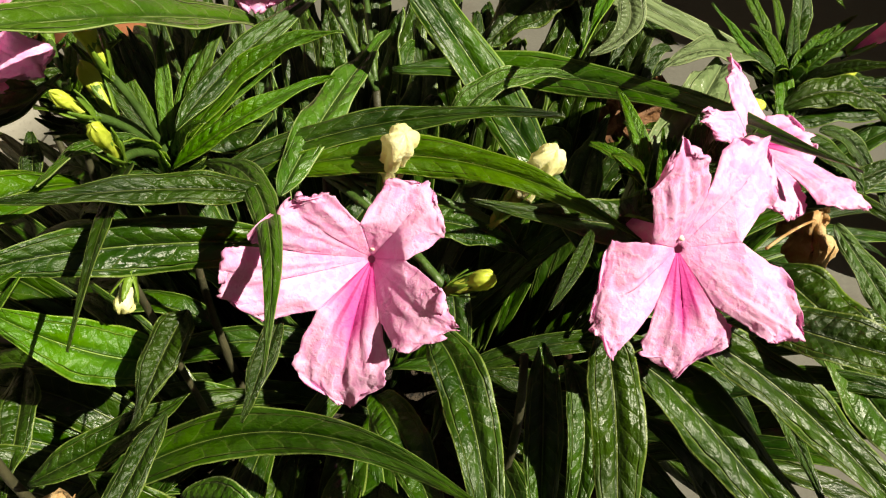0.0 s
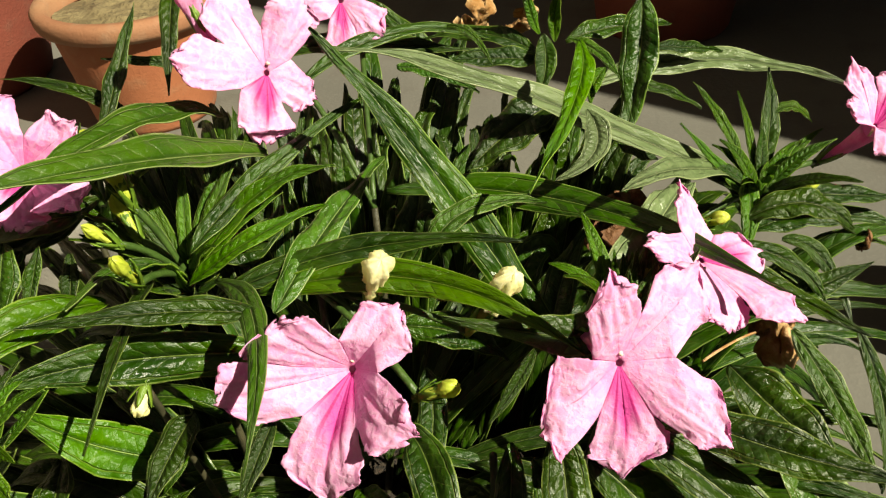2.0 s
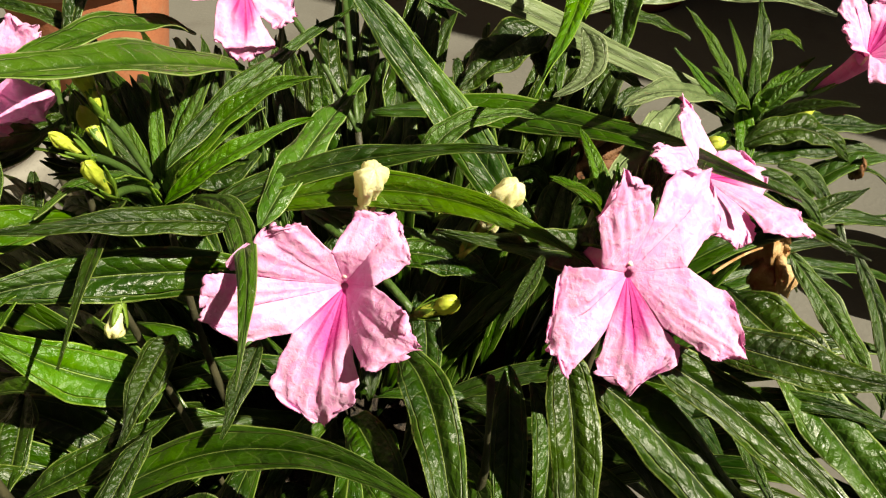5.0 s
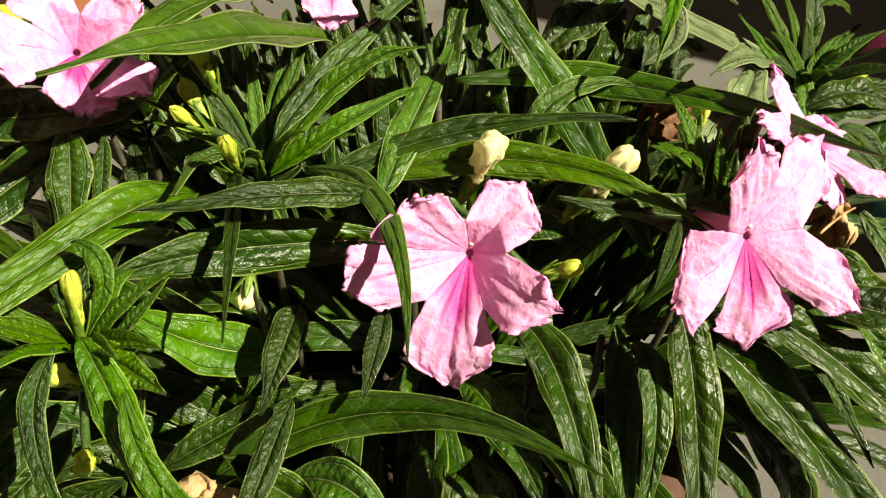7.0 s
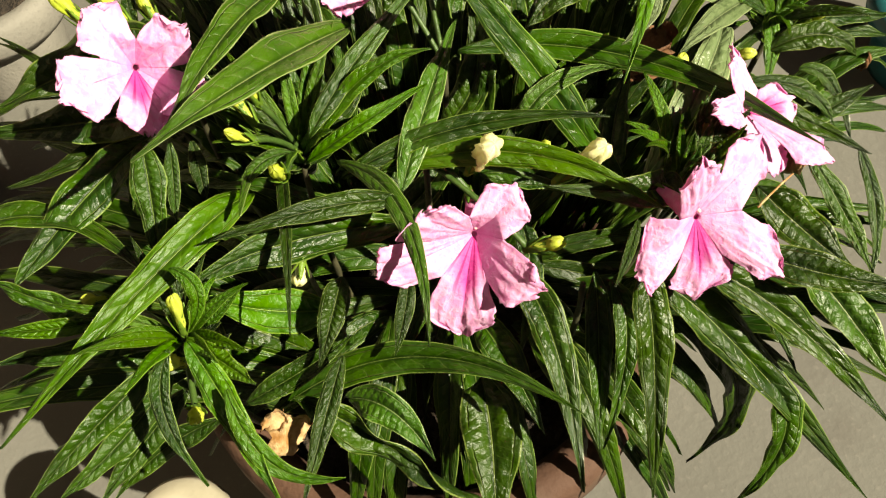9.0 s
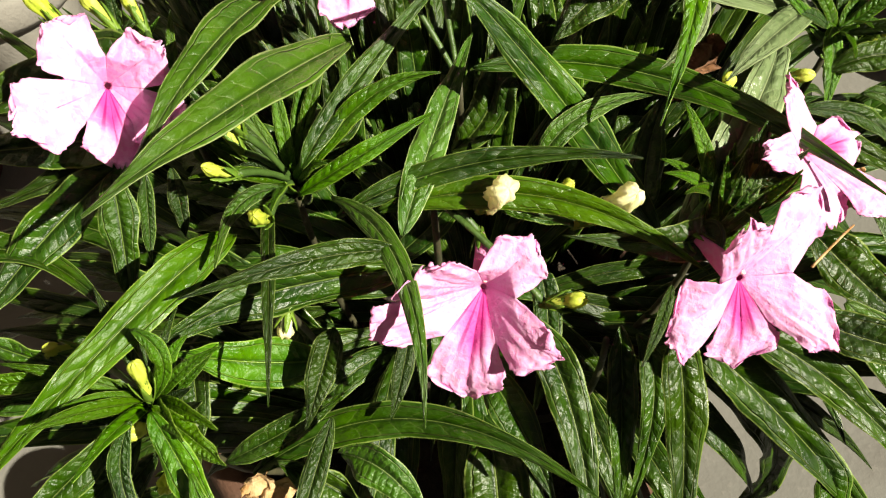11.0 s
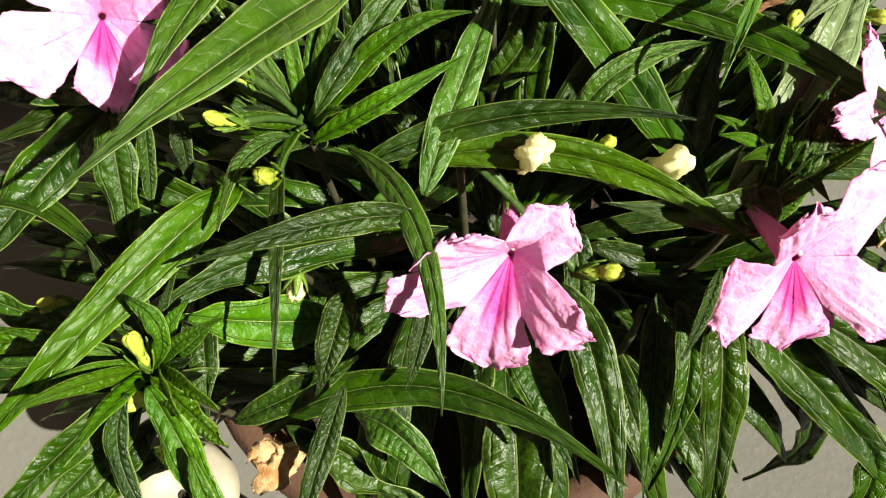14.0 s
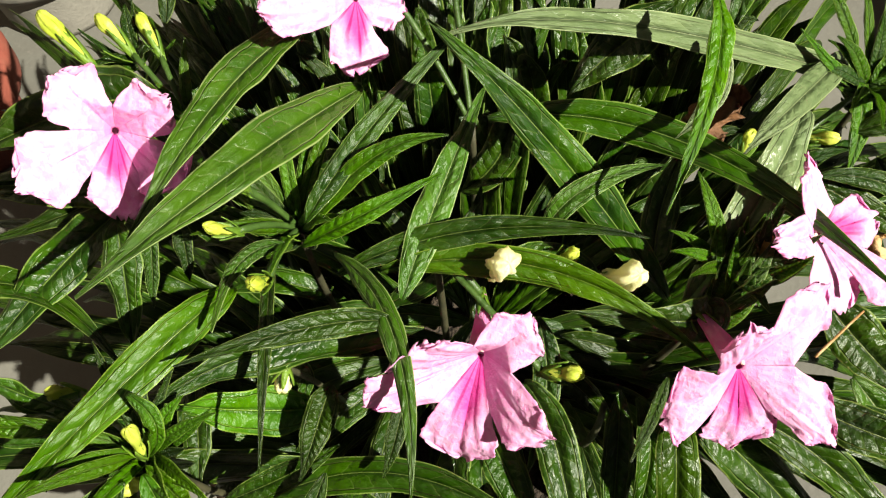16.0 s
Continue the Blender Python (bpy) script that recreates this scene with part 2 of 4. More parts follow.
def bow(a, b, c, s):
    """The point at s of the arch that starts at a, passes b half way and ends at c; with its direction."""
    m = 2 * b - 0.5 * (a + c)
    p = (1 - s) ** 2 * a + 2 * s * (1 - s) * m + s * s * c
    d = 2 * (1 - s) * (m - a) + 2 * s * (c - m)
    return p, d.normalized()


def sheet(rows, cols, place, thick):
    """A thin closed sheet: place(s, v) gives the point and the normal for s in 0..1 and v in -1..1; its map holds s and v."""
    bm = bmesh.new()
    uv = bm.loops.layers.uv.new("UVMap")
    top, low, st = [], [], {}
    for i in range(rows + 1):
        s = i / rows
        a, b = [], []
        for j in range(cols + 1):
            v = 2 * j / cols - 1
            p, n = place(s, v)
            va = bm.verts.new(p + n * thick / 2)
            vb = bm.verts.new(p - n * thick / 2)
            st[va] = st[vb] = (s, (v + 1) / 2)
            a.append(va)
            b.append(vb)
        top.append(a)
        low.append(b)
    quads = []
    for i in range(rows):
        for j in range(cols):
            quads.append((top[i][j], top[i][j + 1], top[i + 1][j + 1], top[i + 1][j]))
            quads.append((low[i][j], low[i + 1][j], low[i + 1][j + 1], low[i][j + 1]))
        quads.append((top[i][0], top[i + 1][0], low[i + 1][0], low[i][0]))
        quads.append((top[i][cols], low[i][cols], low[i + 1][cols], top[i + 1][cols]))
    for j in range(cols):
        quads.append((top[0][j], low[0][j], low[0][j + 1], top[0][j + 1]))
        quads.append((top[rows][j], top[rows][j + 1], low[rows][j + 1], low[rows][j]))
    for q in quads:
        f = bm.faces.new(q)
        for lp in f.loops:
            lp[uv].uv = st[lp.vert]
    return bm


def tube(a, b, c, r0, r1, sides=8, steps=10):
    """A round stalk along the arch a, b, c."""
    a, b, c = Vector(a), Vector(b), Vector(c)
    bm = bmesh.new()
    rings = []
    for i in range(steps + 1):
        s = i / steps
        p, d = bow(a, b, c, s)
        x = d.orthogonal().normalized() if i == 0 else (x - d * x.dot(d)).normalized()
        y = d.cross(x)
        r = r0 + (r1 - r0) * s
        r *= 1 + 0.12 * math.exp(-((s * 3 % 1 - 0.5) / 0.12) ** 2)
        rings.append([bm.verts.new(p + r * (math.cos(k) * x + math.sin(k) * y)) for k in (2 * math.pi * j / sides for j in range(sides))])
    for q, w in zip(rings, rings[1:]):
        for j in range(sides):
            bm.faces.new((q[j], q[(j + 1) % sides], w[(j + 1) % sides], w[j]))
    bm.faces.new(rings[0][::-1])
    bm.faces.new(rings[-1])
    return bm


def turned(profile, sides=48, wobble=0.0):
    """A body of revolution round z: profile of (radius, height), closed where the radius is 0."""
    bm = bmesh.new()
    rings = []
    for r, z in profile:
        if r < 1e-6:
            rings.append([bm.verts.new((0, 0, z))])
            continue
        ring = []
        for j in range(sides):
            k = 2 * math.pi * j / sides
            w = 1 + wobble * noise.noise(Vector((math.cos(k) * 2, math.sin(k) * 2, z * 20)))
            ring.append(bm.verts.new((r * w * math.cos(k), r * w * math.sin(k), z)))
        rings.append(ring)
    for q, w in zip(rings, rings[1:]):
        for j in range(sides):
            i = (j + 1) % sides
            if len(q) == 1:
                bm.faces.new((q[0], w[i], w[j]))
            elif len(w) == 1:
                bm.faces.new((q[j], q[i], w[0]))
            else:
                bm.faces.new((q[j], q[i], w[i], w[j]))
    bmesh.ops.recalc_face_normals(bm, faces=bm.faces)
    return bm


UP = Vector((0, -0.5, 0.86))
leaf_rng = random.Random(5)


def leaf(plant, base, mid, tip, width, material=None, roll=0.0, fold=0.22, wave=0.75, name="leaf", rows=44, cols=16, curl=0.0, into=None):
    """A lance-shaped leaf with a keel along its midrib and a wavy margin. width: metres at its widest; roll: degrees round its midrib."""
    a, b, c = Vector(base), Vector(mid), Vector(tip)
    size = (b - a).length + (c - b).length
    ph, ph2, k1 = leaf_rng.uniform(0, 6), leaf_rng.uniform(0, 6), leaf_rng.uniform(2.2, 3.6)
    fold += leaf_rng.uniform(-0.06, 0.06)
    lean = leaf_rng.uniform(-0.25, 0.25)
    k2 = max(6.0, size / 0.0085)

    def place(s, v):
        p, d = bow(a, b, c, s)
        ref = UP - d * UP.dot(d)
        if ref.length < 0.2:
            ref = Vector((0, -1, 0)) - d * -d.y
        n = ref.normalized()
        n.rotate(Matrix.Rotation(radians(roll) + lean * (s - 0.4) + curl * (s - 0.5), 3, d))
        x = d.cross(n)
        w = 0.5 * width * (0.09 * (1 - s) + 1.05 * math.sin(math.pi * s ** 0.78) ** 1.05 * (1 - 0.22 * s)) + 0.0002
        e = abs(v)
        lift = fold * w * e ** 1.3 * 2 - 0.25 * w * e ** 3
        lift += wave * 0.15 * width * e * e * math.sin(2 * math.pi * k1 * s + ph + (1.6 if v > 0 else 0))
        lift += w * (0.13 * math.sin(math.pi * e) - 0.07 * math.exp(-((e - 0.60) / 0.09) ** 2) + 0.10 * max(0.0, (e - 0.86) / 0.14))
        swell = noise.noise(Vector((s * size / 0.0055, v * 2.4 + s * size / 0.016, ph))) + 0.5 * noise.noise(Vector((s * size / 0.0026, v * 5, ph2)))
        lift += wave * 0.095 * width * swell * math.sin(math.pi * min(1, e * 1.05)) * math.sin(math.pi * s) ** 0.5
        w *= 1 + (0.015 * math.sin(2 * math.pi * k2 * 0.4 * s + ph2 + v) + 0.05 * noise.noise(Vector((s * 14, v + ph, ph2)))) * e
        return p + x * (v * w) + n * lift, n

    blade = sheet(rows, cols, place, 0.0004)
    if into is not None:
        return into.append(blade)
    return part(name, blade, material or LEAF, plant)


def joined(pieces):
    """One bmesh out of many."""
    bm, me = bmesh.new(), bpy.data.meshes.new("piece")
    for p in pieces:
        p.to_mesh(me)
        p.free()
        bm.from_mesh(me)
    bpy.data.meshes.remove(me)
    return bm


RING = 0.0010  # radius of the throat


def across(c, tip, axis, width):
    """The two sides of a lobe that has no sides of its own given."""
    d = (tip - c).normalized()
    side = axis.cross(d).normalized() * (0.5 * width)
    mid = c.lerp(tip, 0.68)
    return mid - side, mid + side


def lobe(flower, lobes, i, throat, axis, around, material, rng, rise):
    """A broad crinkled lobe: joined to its neighbours near the throat, free, wavy and ragged towards its blunt end."""
    off = Vector((rng.uniform(-9, 9), rng.uniform(-9, 9), rng.uniform(-9, 9)))
    ph, ph2 = rng.uniform(0, 6), rng.uniform(0, 6)
    n = len(lobes)

    def root(k):
        return throat + around(k) * RING

    def centre(k, s):
        left, tip, right = lobes[k]
        a = root(k)
        m = 0.5 * (left + right) + (axis * rise + (tip - throat) * 0.10)
        q = 2 * m - 0.5 * (a + tip)
        m = 0.25 * a + 0.5 * q.lerp(a.lerp(tip, 0.5) + axis * rise, 0.45) + 0.25 * tip
        return bow(a, m, tip, s)

    def notch(j, k):
        return (centre(j, 0.40)[0] + centre(k, 0.40)[0]) * 0.5

    left, tip, right = lobes[i]
    before, after = (i - 1) % n, (i + 1) % n
    sides = {-1: (notch(before, i), left, throat + (around(i) + around(before)).normalized() * RING), 1: (notch(i, after), right, throat + (around(i) + around(after)).normalized() * RING)}
    SM = 0.64
    cm = centre(i, SM)[0]

    def place(s, v):
        e = abs(v)
        far, corner, ring = sides[1 if v > 0 else -1]
        c, d = centre(i, s)
        if s < 0.38:
            edge = ring.lerp(far, s / 0.38) - c
            k = 0.0
        elif s < SM:
            k = (s - 0.38) / (SM - 0.38)
            k = k * k * (3 - 2 * k)
            edge = far.lerp(corner, k) - c
        else:
            k = 1.0
            u = (s - SM) / (1 - SM)
            edge = (corner - cm) * (0.44 + 0.56 * math.sqrt(max(0.0, 1 - u ** 3.4)))
            c = c - d * (0.0036 * u * u * e * e)
        free = max(0.0, min(1.0, (s - 0.25) / 0.4))
        w = d.cross(edge) * (1 if v > 0 else -1)
        w = w.normalized() if w.length > 1e-7 else axis
        if w.dot(axis) < 0:
            w = -w
        q = Vector((s * 3, v * 1.8, 0)) + off
        crink = noise.noise(q * 1.1) * 0.0010 + noise.noise(Vector((s * 9, v * 7, 2)) + off) * 0.00036 + noise.noise(Vector((s * 19, v * 15, 5)) + off) * 0.00018
        pleat = 0.00035 * math.cos(v * 15 + ph) * (1 - s) * min(1, s * 4)
        ruff = (math.sin(s * 15 + ph) * 0.0005 + math.sin(s * 31 + ph2) * 0.0002) * e ** 4 * free + math.sin(v * 9 + ph2) * 0.0007 * s ** 5
        rag = 1 + free * (0.12 * noise.noise(q * 2.3) + 0.07 * noise.noise(q * 6) + 0.04 * noise.noise(q * 15))
        tooth = (0.0020 * noise.noise(Vector((v * 3.0, ph, 0)) + off) + 0.0016 * noise.noise(Vector((v * 9, ph, 3)) + off) + 0.0008 * noise.noise(Vector((v * 23, ph, 3)) + off)) * max(0, s - 0.55) * 2.2
        bulge = 0.0009 * (1 - e * e) * math.sin(math.pi * min(1, s * 1.1))
        return c + edge * (e * rag) + d * tooth + w * ((crink + pleat) * min(1, s * 2.5) * (0.35 + 0.65 * free) + ruff + bulge), w

    return part("petal", sheet(40, 36, place, 0.00022), material, flower)


def flower(plant, throat, base, lobes, lower=0, seed=1, rise=0.0004, label="pink five-lobed funnel blossom with magenta throat lines"):
    """A five-lobed funnel blossom on the tube from base to throat. lobes: round the throat, each its tip and width, or one side, the tip and the other side; the one numbered lower bears the guide lines."""
    rng = random.Random(seed)
    throat, base = Vector(throat), Vector(base)
    tips = [Vector(l[1] if len(l) == 3 else l[0]) for l in lobes]
    mid = sum(tips, Vector()) / len(tips)
    axis = Vector()
    for p, q in zip(tips, tips[1:] + tips[:1]):
        axis += (p - mid).cross(q - mid)
    axis.normalize()
    if axis.dot(mid - base) < 0:
        axis = -axis
    full = []
    for l, tip in zip(lobes, tips):
        if len(l) == 3:
            full.append((Vector(l[0]), tip, Vector(l[2])))
        else:
            one, two = across(throat, tip, axis, l[1])
            full.append((one, tip, two))
    for k, (one, tip, two) in enumerate(full):
        if len(lobes[k]) == 2 and (one - tips[k - 1]).length > (two - tips[k - 1]).length:
            full[k] = (two, tip, one)

    def around(k):
        out = tips[k] - throat
        return (out - axis * out.dot(axis)).normalized()

    fl = part("flower", funnel(throat, axis, base, around(lower)), MARKED, plant, label)
    for i in range(len(full)):
        lobe(fl, full, i, throat, axis, around, MARKED if i == lower else PETAL, rng, rise)
    o = -around(lower)
    part("stamen", tube(throat - axis * 0.006 + o * 0.0024, throat - axis * 0.001 + o * 0.0032, throat + axis * 0.0020 + o * 0.0026, 0.0003, 0.0006, 6, 5), STAMEN, fl)
    calyx(fl, base, (throat - base).normalized())
    return base


def funnel(throat, axis, base, low):
    """The tube: a narrow foot that widens and bends into the throat, magenta inside on the side of the marked lobe."""
    bm = bmesh.new()
    knee = base.lerp(throat, 0.55) - axis * (throat - base).length * 0.18
    rings, x = [], axis.orthogonal().normalized()
    for i in range(13):
        s = i / 12
        p, d = bow(base, knee, throat - axis * 0.0016, s)
        d = d.lerp(axis, s ** 3).normalized()
        x = (x - d * x.dot(d)).normalized()
        y = d.cross(x)
        r = 0.0014 + 0.0024 * s ** 1.6
        rings.append([bm.verts.new(p + r * (1 + 0.07 * math.cos(5 * k)) * (math.cos(k) * x + math.sin(k) * y)) for k in (2 * math.pi * j / 20 for j in range(20))])
    uv = bm.loops.layers.uv.new("UVMap")
    for i in range(12):
        for j in range(20):
            f = bm.faces.new((rings[i][j], rings[i][(j + 1) % 20], rings[i + 1][(j + 1) % 20], rings[i + 1][j]))
            for lp in f.loops:
                way = (lp.vert.co - throat - axis * (lp.vert.co - throat).dot(axis)).normalized().dot(low)
                lp[uv].uv = (0.06 if way > 0.55 and i > 10 else 0.95, 0.5 + 0.3 * low.cross(axis).dot(lp.vert.co - throat) / 0.0038)
    bmesh.ops.solidify(bm, geom=bm.faces[:], thickness=0.0003)
    return bm


def calyx(parent, base, axis, length=0.010, material=None):
    """Five narrow green sepals round a flower's or a bud's base."""
    x = axis.orthogonal().normalized()
    y = axis.cross(x)
    for j in range(5):
        k = 2 * math.pi * j / 5 + 0.4
        o = math.cos(k) * x + math.sin(k) * y
        a, b, c = base - axis * 0.002, base + axis * length * 0.45 + o * 0.0024, base + axis * length + o * 0.0034

        def place(s, v, a=a, b=b, c=c, o=o):
            p, d = bow(a, b, c, s)
            w = 0.0013 * (1 - s) ** 0.7 + 0.0001
            return p + d.cross(o) * (v * w), o

        part("sepal", sheet(5, 2, place, 0.0003), material or CALYX, parent)


def bud(plant, base, tip, radius, material, seed=0, lump=0.25, label="", spent=False):
    """A closed, pleated bud, or a spent blossom folded to a crumpled knob on its tube; both in a calyx."""
    base, tip = Vector(base), Vector(tip)
    axis = (tip - base).normalized()
    x = axis.orthogonal().normalized()
    y = axis.cross(x)
    bm = bmesh.new()
    rings = []
    start = 0.50 if spent else 0.22
    for i in range(27):
        u = i / 26
        s = start + (1 - start) * u
        r = radius * (0.80 - 0.16 * math.sin(math.pi * min(1, u * 1.6)) + 0.06 * u) * math.sqrt(max(0.004, 1 - max(0, (u - 0.60) / 0.40) ** 2.6))
        if not spent:
            r *= 0.86 - 0.26 * (1 - u) ** 2
        ring = []
        for j in range(36):
            k = 2 * math.pi * j / 36
            o = math.cos(k) * x + math.sin(k) * y
            f = 1 + lump * s * (noise.noise(o * 1.2 + Vector((seed, s * 2.0, 0))) + 0.45 * noise.noise(o * 3.2 + Vector((seed, s * 5, 3))))
            f += 0.20 * (s if spent else s * (1 - 0.4 * s)) * (abs(math.sin(2.5 * k + 2.0 * s + seed)) - 0.5)
            f += 0.14 * noise.noise(o * 6 + Vector((seed, s * 9, 1)))
            drop = 0.0016 * (1 - u) ** 3 * noise.noise(o * 2.5 + Vector((0, seed, 0))) + 0.0012 * u * u * noise.noise(o * 2.2 + Vector((seed, 0, 7)))
            ring.append(bm.verts.new(base.lerp(tip, s) + axis * drop + o * r * f))
        rings.append(ring)
    for q, w in zip(rings, rings[1:]):
        for j in range(36):
            bm.faces.new((q[j], q[(j + 1) % 36], w[(j + 1) % 36], w[j]))
    bm.faces.new(rings[0][::-1])
    bm.faces.new(rings[-1])
    ob = part("bud", bm, material, plant, label)
    part("tube", tube(base - axis * 0.001, base.lerp(tip, 0.32), base.lerp(tip, 0.62), radius * 0.30, radius * (0.60 if spent else 0.52), 10, 6), OLIVE if spent else CALYX, ob)
    calyx(ob, base, axis, (tip - base).length * 0.6)
    return ob


def withered(parent, place, size, material, seed, name="withered_flower", label="", stretch=(1, 1, 1)):
    """A shrivelled, crumpled scrap of petal or leaf."""
    rng = random.Random(seed)
    c = Vector(place)
    ax = Vector((rng.uniform(-1, 1), rng.uniform(-1, 1), rng.uniform(-1, 1))).normalized()
    off = Vector((rng.uniform(-9, 9), rng.uniform(-9, 9), rng.uniform(-9, 9)))
    x = ax.orthogonal().normalized()
    y = ax.cross(x)

    def spot(s, v):
        q = Vector((s * 1.6, v * 1.2, 0)) + off
        w = 0.45 * size * math.sin(math.pi * (0.12 + 0.8 * s)) ** 0.6
        k = v * 2.0
        p = ax * ((s - 0.5) * size) + x * (math.sin(k) * w) + y * (math.cos(k) * w * 0.7)
        p += Vector((noise.noise(q * 2), noise.noise(q * 2 + off), noise.noise(q * 2 - off))) * size * 0.30
        p += Vector((noise.noise(q * 6), noise.noise(q * 6 + off), noise.noise(q * 6 - off))) * size * 0.10
        return c + Vector(p[i] * stretch[i] for i in range(3)), (x * math.sin(k) + y * math.cos(k)).normalized()

    return part(name, sheet(14, 14, spot, 0.0003), material, parent, label)


def flower_pot(name, place, rim, foot, height, material, rim_material, soil, soil_drop, label, lip=0.03):
    """A thick-walled pot with a rolled rim and soil in it."""
    pot = tagged(new(name), label, "flower pot")
    pot.location = place
    pot_parts(pot, rim, foot, height, material, rim_material, soil, soil_drop, lip)
    return pot


def pot_parts(pot, rim, foot, height, material, rim_material, soil, soil_drop, lip=0.03):
    w = 0.010
    body = [(0, 0), (foot * 0.96, 0), (foot, 0.006), (rim - 0.006, height - lip), (rim - 0.006, height - lip + 0.004), (rim - w, height - lip + 0.006), (rim - w, height - lip - 0.01), (foot - w, 0.012), (0, 0.012)]
    part("body", turned(body), material, pot)
    edge = [(rim - w - 0.0035, height - lip), (rim + 0.004, height - lip - 0.002), (rim + 0.007, height - lip + 0.004), (rim + 0.008, height - 0.006), (rim + 0.004, height), (rim - 0.006, height), (rim - w - 0.001, height - 0.005), (rim - w - 0.0035, height - lip)]
    part("rim", turned(edge), rim_material, pot)
    top = height - soil_drop
    r = rim - w - 0.004
    if soil_drop > lip:
        r = rim - w - 0.003 - (rim - foot) * (soil_drop - lip) / height
    prof = [(r * (1 - i / 14), top + 0.004 * noise.noise(Vector((i * 0.7, rim * 90, 0)))) for i in range(14)] + [(0, top)]
    bm = turned(prof, 40)
    for v in bm.verts:
        v.co.z += 0.007 * noise.noise(v.co * 28) + 0.003 * noise.noise(v.co * 90)
    part("soil", bm, soil, pot)


# ---- the setting ----
bm = bmesh.new()
bmesh.ops.create_grid(bm, x_segments=2, y_segments=2, size=400)
tagged(part("ground", bm, CONCRETE, None, "worn grey concrete yard floor", False), category="floor", kind="structure")


def wall(name, lo, hi, material, label):
    bm = bmesh.new()
    bmesh.ops.create_cube(bm, size=1)
    for v in bm.verts:
        v.co = Vector(lo[i] + (v.co[i] + 0.5) * (hi[i] - lo[i]) for i in range(3))
    bmesh.ops.bevel(bm, geom=bm.edges[:], offset=0.006, segments=2, affect="EDGES")
    return tagged(part(name, bm, material, None, label, False), category="wall", kind="structure")


wall("wall_north", (-3.0, 1.75, 0), (3.0, 1.95, 2.7), WALL, "brown yard wall, its shade put into the colour")
# unseen wall, added to cast shade over the back of the yard floor
wall("added_wall_east", (1.30, 0.21, 0), (1.50, 1.746, 2.7), PLASTER, "plain cream wall added out of view")
# two unseen walls, added to bounce warm light into the shadows
wall("added_wall_west", (-1.60, -1.30, 0), (-1.40, 1.746, 2.2), PLASTER, "plain cream wall added out of view")
wall("added_wall_south", (-1.396, -1.30, 0), (2.6, -1.10, 1.7), PLASTER, "plain cream wall added out of view")


# ---- the pink-flowered plant in its pot ----
PC = Vector((-0.035, 0.200, 0))
plant = tagged(new("potted_plant"), "bushy potted plant with pink funnel flowers and narrow dark green leaves", "plant")
plant.location = (PC.x, PC.y, 0)

pot_parts(plant, 0.098, 0.070, 0.205, BROWNPOT, BROWNPOT, SOIL, 0.022)
ROOTED.append(plant)

# leaves, each from its base over its arch to its tip
leaf(plant, (-0.0729, 0.2560, 0.3401), (-0.0879, 0.2144, 0.3575), (-0.1044, 0.1678, 0.3590), 0.0120, UNDER, wave=0.45)
leaf(plant, (-0.0530, 0.2340, 0.3370), (-0.0780, 0.1910, 0.3590), (-0.1055, 0.1447, 0.3755), 0.0140, UNDER, wave=0.45)
leaf(plant, (-0.0677, 0.1910, 0.3286), (-0.0491, 0.2145, 0.3412), (-0.0200, 0.2473, 0.3517), 0.0072, LEAF)
leaf(plant, (-0.0723, 0.1837, 0.3299), (-0.0833, 0.1741, 0.3350), (-0.0859, 0.1518, 0.3396), 0.0046, UNDER, fold=0.1)
leaf(plant, (0.0430, 0.1857, 0.2872), (0.0046, 0.2039, 0.3456), (-0.0289, 0.2142, 0.3870), 0.0120, LEAF)
leaf(plant, (-0.0386, 0.1684, 0.3248), (-0.0280, 0.2000, 0.3320), (-0.0151, 0.2370, 0.3341), 0.0100, UNDER)
leaf(plant, (-0.0702, 0.1899, 0.3177), (-0.0480, 0.1925, 0.3332), (-0.0276, 0.2017, 0.3384), 0.0056, YOUNG)
leaf(plant, (-0.0688, 0.1933, 0.3207), (-0.0476, 0.2051, 0.3407), (-0.0253, 0.2087, 0.3469), 0.0064, YOUNG)
leaf(plant, (-0.0577, 0.1777, 0.3226), (-0.0174, 0.1858, 0.3335), (0.0284, 0.1789, 0.3409), 0.0078, LEAF)
# this leaf's lighter young-leaf colour stands in for sun falling on it
leaf(plant, (-0.0454, 0.1784, 0.3236), (0.0019, 0.1747, 0.3310), (0.0436, 0.1502, 0.3262), 0.0094, YOUNG, roll=10)
leaf(plant, (-0.0590, 0.1833, 0.3240), (-0.0386, 0.1520, 0.3350), (-0.0334, 0.1105, 0.3265), 0.0064, UNDER, fold=0.05)
leaf(plant, (-0.0773, 0.1825, 0.3242), (-0.0743, 0.1555, 0.3302), (-0.0732, 0.1193, 0.3238), 0.0037, LEAF)
leaf(plant, (-0.0965, 0.1227, 0.2756), (-0.0747, 0.1292, 0.2851), (-0.0588, 0.1366, 0.2915), 0.0083, LEAF)
leaf(plant, (-0.0148, 0.2319, 0.3240), (0.0449, 0.2203, 0.3256), (0.0936, 0.1626, 0.3363), 0.0110, LEAF)
leaf(plant, (0.0010, 0.1880, 0.3260), (0.0130, 0.1960, 0.3390), (0.0361, 0.2060, 0.3352), 0.0066, UNDER)
leaf(plant, (0.0460, 0.2360, 0.3720), (0.0440, 0.2120, 0.3670), (0.0299, 0.1763, 0.3572), 0.0062, YOUNG, curl=0.8)
leaf(plant, (0.0500, 0.2430, 0.3460), (0.0520, 0.2300, 0.3390), (0.0388, 0.2130, 0.3382), 0.0078, SHEEN)
